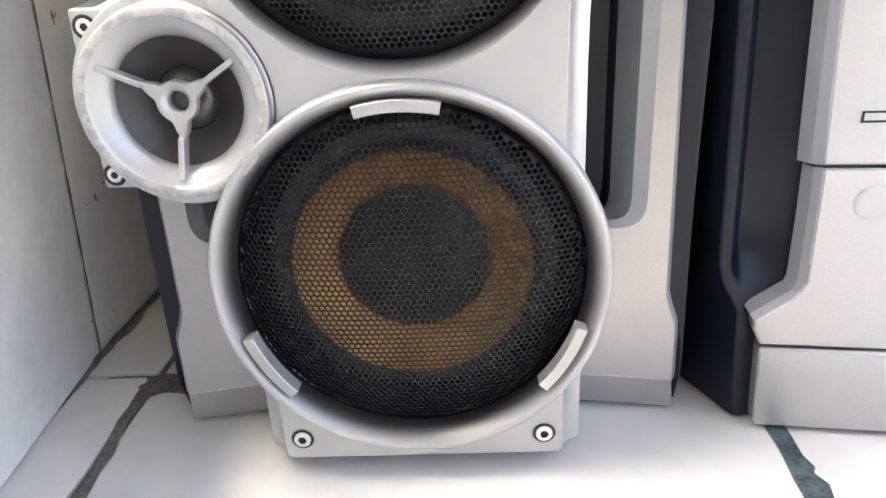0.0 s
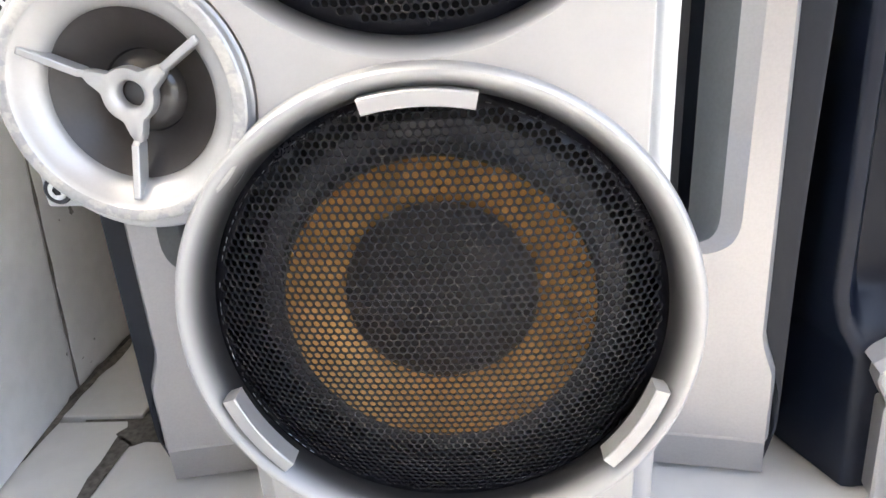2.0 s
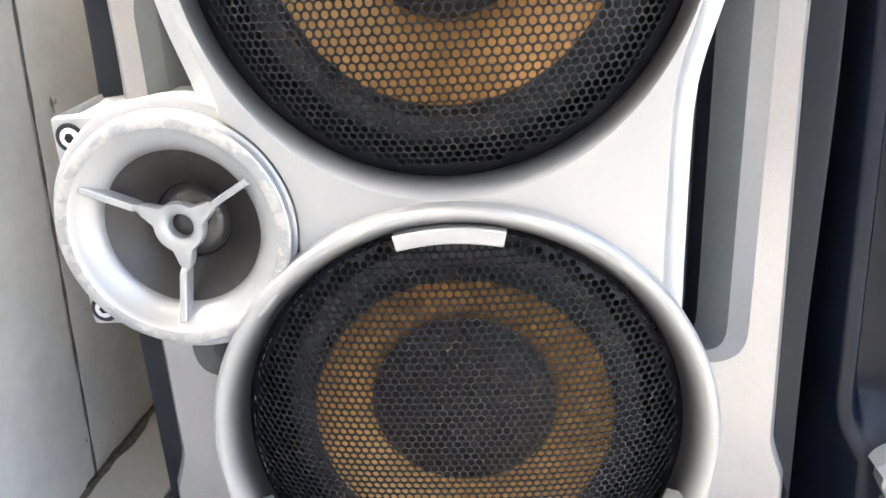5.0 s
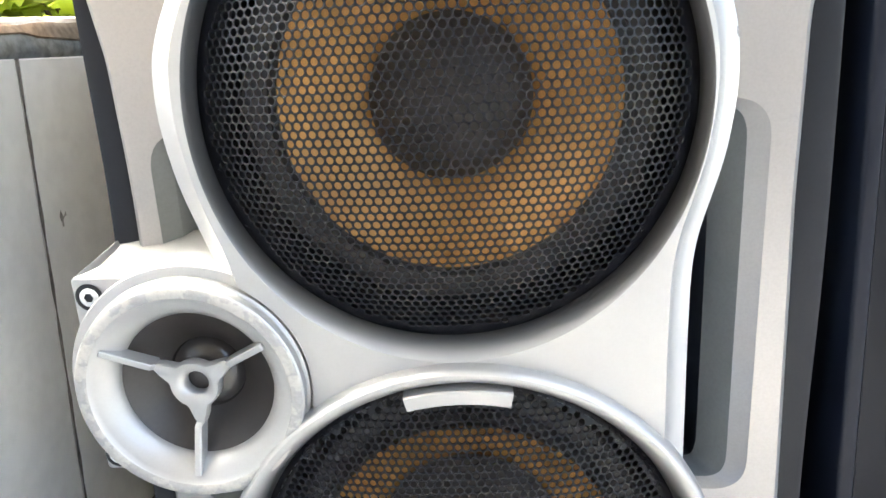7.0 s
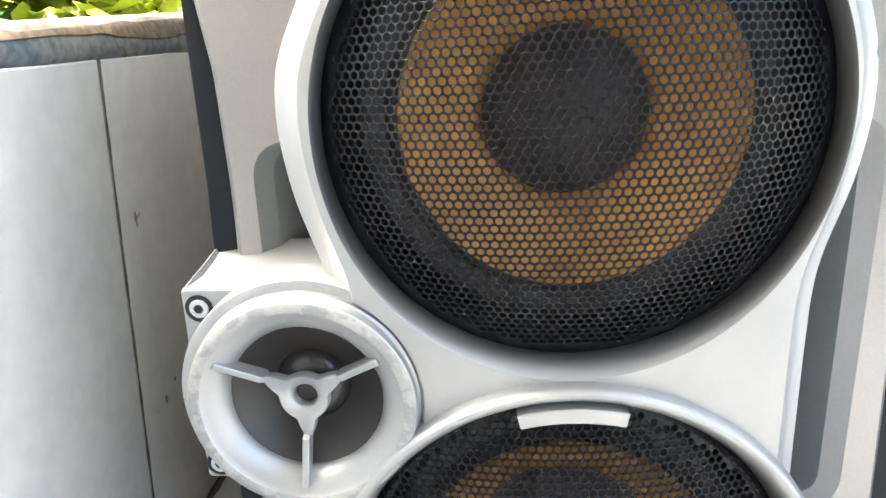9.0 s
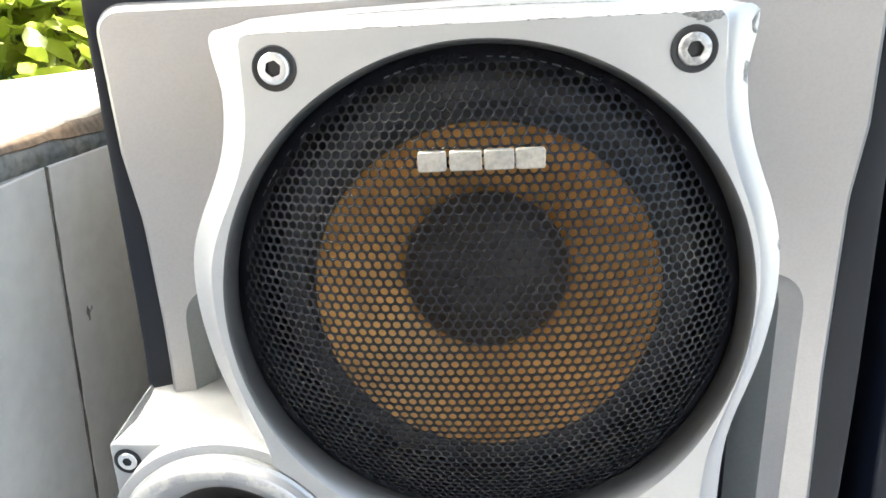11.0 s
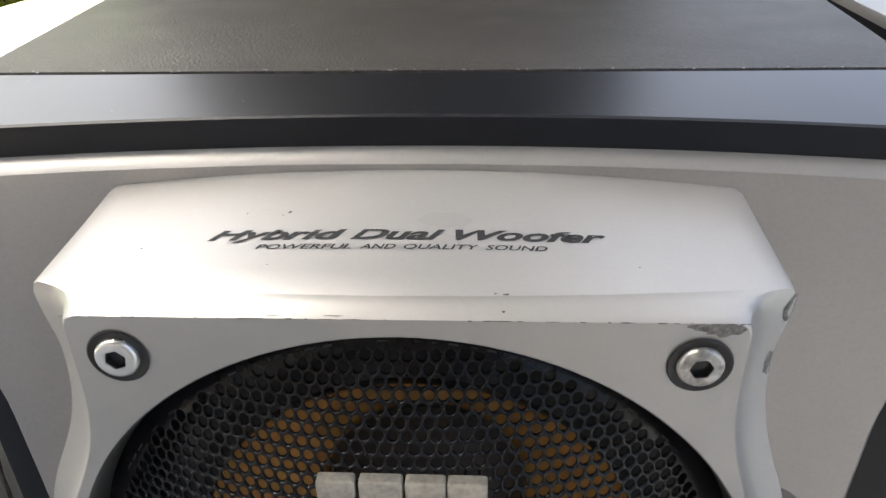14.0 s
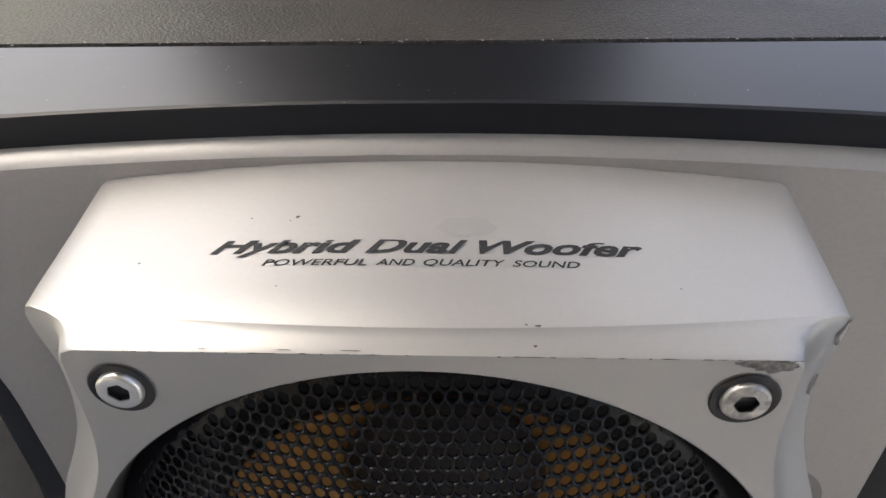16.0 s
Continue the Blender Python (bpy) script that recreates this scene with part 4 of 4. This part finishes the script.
rnd = random.Random(3)
ny = 140
rows, upper = [], []
for k in range(ny + 1):
    y = -1.6 + 2.17 * k / ny
    top, low = ledge_z(y) + 0.002, 0.3050
    j = [0.0015 * (rnd.random() - 0.5) for _ in range(6)]
    mid = low + (top - low) * (0.55 + 0.12 * math.sin(y * 31)) + j[5]
    rows.append([(-0.235, y, low - 0.02), (-0.2150, y, low - 0.001 + j[0]), (-0.2118 + j[1], y, low + 0.003), (-0.2122 + j[2], y, mid - 0.002), (-0.2128 + j[2], y, mid)])
    upper.append([(-0.2140, y, mid - 0.001), (-0.2116 + j[2], y, mid + 0.0006), (-0.2128 + j[3], y, (mid + top) / 2), (-0.2138 + j[3], y, top - 0.0030 + j[4]), (-0.2165, y, top - 0.0012)])
v, f = loft(rows, closed=False)
part("cement_edge", v, f, CEMENT, low_wall, "rough grey cement edge with blue paint stains", 50)
v, f = loft(upper, closed=False)
part("brick_edge", v, f, BRICK, low_wall, "crumbled brown brick edge under the ledge", 50)
rows = []
for k in range(ny + 1):
    y = -1.6 + 2.17 * k / ny
    top = ledge_z(y) + 0.002
    j = [0.002 * (rnd.random() - 0.5) for _ in range(4)]
    rows.append([(-0.2140 + j[0], y, top - 0.0035), (-0.2155 + j[1], y, top - 0.0003), (-0.2200 + j[2], y, top + 0.0010), (-0.30, y, top + 0.001 + j[3]), (-0.40, y, top), (-0.445, y, top - 0.002), (-0.452, y, top - 0.02), (-0.452, y, -0.3)])
v, f = loft(rows, closed=False)
f += [tuple(range(8))[::-1], tuple(ny * 8 + i for i in range(8))]
part("ledge", v, f, LEDGE, low_wall, "pale weathered plaster ledge", 50)

# smudges on the tiled wall
for y, z, a, b, k in ((0.0960, 0.2215, 0.0030, 0.0055, 1), (0.0995, 0.2225, 0.0022, 0.0016, 2), (0.060, 0.045, 0.004, 0.0035, 3), (0.045, 0.030, 0.003, 0.003, 4), (0.052, 0.018, 0.004, 0.002, 5),
                      (0.105, 0.105, 0.0035, 0.004, 6), (0.118, 0.112, 0.002, 0.002, 7), (-0.005, 0.200, 0.0008, 0.004, 8), (0.010, 0.012, 0.004, 0.002, 9), (0.022, 0.020, 0.002, 0.004, 10), (-0.02, 0.018, 0.003, 0.002, 11)):
    rnd = random.Random(k)
    pts = []
    for i in range(11):
        q, s = 2 * math.pi * i / 11, 1 - 0.7 * rnd.random()
        yy, zz = y + a * s * math.cos(q), z + b * s * math.sin(q)
        pts.append((wall_x(zz) + 0.0009 + (0.0012 if y > 0.08 else 0), yy, zz))
    part("smudge", pts, [tuple(range(11))], SMUDGE, low_wall)

# grime where the wall meets the floor, and more small spots above it
rnd = random.Random(41)
spots = [(rnd.uniform(-0.16, 0.10), rnd.uniform(0.006, 0.03) if rnd.random() < 0.7 else rnd.uniform(0.03, 0.12), rnd.uniform(0.0006, 0.0022), rnd.uniform(0.0005, 0.0018)) for _ in range(26)]
for y, z, a, b in spots:
    pts = []
    for i in range(9):
        q, k = 2 * math.pi * i / 9, 1 - 0.7 * rnd.random()
        yy, zz = y + a * k * math.cos(q), z + b * k * math.sin(q)
        pts.append((wall_x(zz) + 0.0009 + (0.0012 if y > 0.08 else 0), yy, zz))
    part("smudge", pts, [tuple(range(9))], SMUDGE, low_wall)
rows = []
for k in range(81):
    y = -0.30 + 0.60 * k / 80
    w = 0.0034 + 0.0018 * rnd.random() + 0.0014 * math.sin(k * 0.6)
    rows.append([(wall_x(0.004) + 0.0012, y, 0.0030 + 0.0015 * rnd.random()), (wall_x(0) + 0.0018, y, 0.0008), (wall_x(0) + 0.0018 + max(0.0006, w), y, 0.0005)])
v, f = loft(rows, closed=False)
part("grime", v, f, GROUT, floor, "dark grime along the foot of the wall", 0)

# ragged dark mortar on the floor joints
for mat, label, pts in ((GROUT, "dark ragged mortar in a tile joint", [(-0.187, 0.046), (-0.165, 0.049), (-0.150, 0.050), (-0.150, 0.024), (-0.158, 0.026), (-0.168, 0.027), (-0.174, 0.023), (-0.180, 0.028), (-0.188, 0.034), (-0.184, 0.040)]),
                        (GROUT, "dark ragged mortar in a tile joint", [(-0.186, 0.034), (-0.184, 0.012), (-0.1845, 0.0), (-0.182, -0.016), (-0.1805, -0.03), (-0.178, -0.045), (-0.178, -0.063), (-0.174, -0.10), (-0.167, -0.10), (-0.170, -0.063), (-0.1725, -0.045), (-0.1720, -0.03), (-0.1755, -0.016), (-0.177, 0.0), (-0.1745, 0.026)]),
                        (BLUE_MORTAR, "blue-grey ragged mortar in a tile joint", [(0.182, -0.015), (0.181, -0.04), (0.1785, -0.062), (0.177, -0.09), (0.175, -0.14), (0.187, -0.14), (0.1905, -0.09), (0.1915, -0.074), (0.1935, -0.066), (0.190, -0.058), (0.1925, -0.054), (0.1905, -0.045), (0.1915, -0.03), (0.192, -0.015)])):
    v2, f = sheet(rounded(pts, 0.0015, 3))
    part("mortar", [(x, y, 0.0006) for x, y in v2], f, mat, floor, label, 0)

# roof gap added where the sun's ray to the spot on the cabinet passes
GAP_X, GAP_Y = 0.014 - 1.963 * 0.284, 0.194 + 1.963 * 0.158
# unseen roof, its reach set to shape the light, and unseen plain walls
rim, gap = [(-0.80, -3.0), (0.95, -3.0), (0.95, 1.1), (-0.80, 1.1)], [(GAP_X + 0.0098 * math.cos(a * math.pi / 5), GAP_Y + 0.0084 * math.sin(a * math.pi / 5)) for a in range(10)]
v2, f2 = sheet(rim, (gap,))
v, f = [(x, y, 2.30) for x, y in v2] + [(x - 0.0284 if k > 3 else x, y + 0.0158 if k > 3 else y, 2.40) for k, (x, y) in enumerate(v2)], f2 + [tuple(i + len(v2) for i in face) for face in f2]
for k, loop in ((0, rim), (4, gap)):
    f += [(k + i, k + (i + 1) % len(loop), k + (i + 1) % len(loop) + len(v2), k + i + len(v2)) for i in range(len(loop))]
tagged(part("ceiling", v, f, GREYWALL, None, smooth=0), "dark grey cement ceiling, unseen, with a gap added for a sun spot", "ceiling", kind="structure")
# unseen wall added so the rim and cabinet top mirror something dark
tagged(part("wall_north", *box((-0.45, 0.80, -0.05), (0.25, 0.92, 2.30)), DARKWALL, None, smooth=0), "plain dark brown wall, unseen, added to darken reflections in the speaker's top", "wall", kind="structure")

# unseen wall added behind the camera to dim and warm the front light
tagged(part("wall_south", *box((-1.60, -0.92, -0.05), (0.38, -0.80, 2.30)), BROWNWALL, None, smooth=0), "plain brown wall, unseen, added to shape the light from the front", "wall", kind="structure")

# garden beyond the ledge
tagged(part("ground", *box((-300, -300, -0.60), (300, 300, -0.32)), SOIL, None, smooth=0), "pale dry garden soil", "ground", kind="structure")


def shrub(x, y, height, spread, count, seed, leaf_mat, size):
    rnd = random.Random(seed)
    root = tagged(empty("shrub", (x, y, -0.32)), "sunlit yellow-green garden shrub beyond the ledge", "shrub", "garden shrubs")
    limbs = []
    bv, bf = [], []

    def limb(a, b, r0, r1):
        d = (b - a).normalized()
        u = d.orthogonal().normalized()
        w = d.cross(u)
        k = len(bv)
        for p, r in ((a, r0), ((a + b) / 2 + u * (b - a).length * 0.05, (r0 + r1) / 2), (b, r1)):
            bv.extend([p + (u * math.cos(q * math.pi / 3) + w * math.sin(q * math.pi / 3)) * r for q in range(6)])
        for s in range(2):
            bf.extend([(k + s * 6 + i, k + s * 6 + (i + 1) % 6, k + s * 6 + 6 + (i + 1) % 6, k + s * 6 + 6 + i) for i in range(6)])

    top = Vector((0.05 * rnd.uniform(-1, 1), 0.05 * rnd.uniform(-1, 1), height * 0.45))
    limb(Vector((0, 0, 0)), top, 0.025, 0.016)
    tips = []
    for i in range(11):
        q = 2 * math.pi * i / 11 + rnd.uniform(-0.3, 0.3)
        e = top + Vector((math.cos(q) * spread * rnd.uniform(0.4, 0.9), math.sin(q) * spread * rnd.uniform(0.4, 0.9), height * rnd.uniform(-0.05, 0.5)))
        limb(top * rnd.uniform(0.7, 1.0), e, 0.012, 0.004)
        for _ in range(3):
            t = e + Vector((rnd.gauss(0, 1), rnd.gauss(0, 1), rnd.gauss(0.2, 0.8))) * spread * 0.28
            limb(e * 0.85 + top * 0.15, t, 0.005, 0.002)
            tips += [e, t]
    part("trunk", bv, bf, BARK, root)
    lv, lf = [], []
    for _ in range(count):
        c = rnd.choice(tips) + Vector((rnd.gauss(0, 1), rnd.gauss(0, 1), rnd.gauss(0, 1))) * spread * 0.17
        d = Vector((rnd.gauss(0, 1), rnd.gauss(0, 1), rnd.gauss(-0.2, 0.6))).normalized()
        side = d.cross(Vector((rnd.gauss(0, .4), rnd.gauss(0, .4), 1))).normalized()
        up = side.cross(d)
        s = size * rnd.uniform(0.6, 1.3)
        k = len(lv)
        lv.extend([c, c + d * s * 0.35 + side * s * 0.22 + up * s * 0.05, c + d * s * 0.7 + side * s * 0.16 + up * s * 0.03, c + d * s,
                   c + d * s * 0.7 - side * s * 0.16 + up * s * 0.03, c + d * s * 0.35 - side * s * 0.22 + up * s * 0.05, c + d * s * 0.4 - up * s * 0.02])
        lf.extend([(k, k + 1, k + 6), (k + 1, k + 2, k + 6), (k + 2, k + 3, k + 6), (k + 3, k + 4, k + 6), (k + 4, k + 5, k + 6), (k + 5, k, k + 6)])
    part("crown", lv, lf, leaf_mat, root, "loose crown of bright leaves", 60)


shrub(-1.15, 0.75, 0.95, 0.36, 2600, 11, LEAF, 0.075)
shrub(-0.95, 1.60, 1.00, 0.38, 2600, 12, LEAF, 0.085)
shrub(-1.75, 1.30, 1.10, 0.50, 2600, 13, LEAF_DARK, 0.10)
shrub(-1.65, 0.15, 1.00, 0.42, 2200, 14, LEAF, 0.085)
shrub(-2.0, 2.6, 1.30, 0.60, 3000, 15, LEAF_DARK, 0.12)
shrub(-0.85, 2.6, 1.10, 0.45, 2400, 16, LEAF, 0.10)
shrub(-2.7, 1.5, 1.45, 0.70, 3000, 17, LEAF, 0.12)
shrub(-1.45, 2.1, 1.10, 0.45, 2400, 18, LEAF, 0.10)
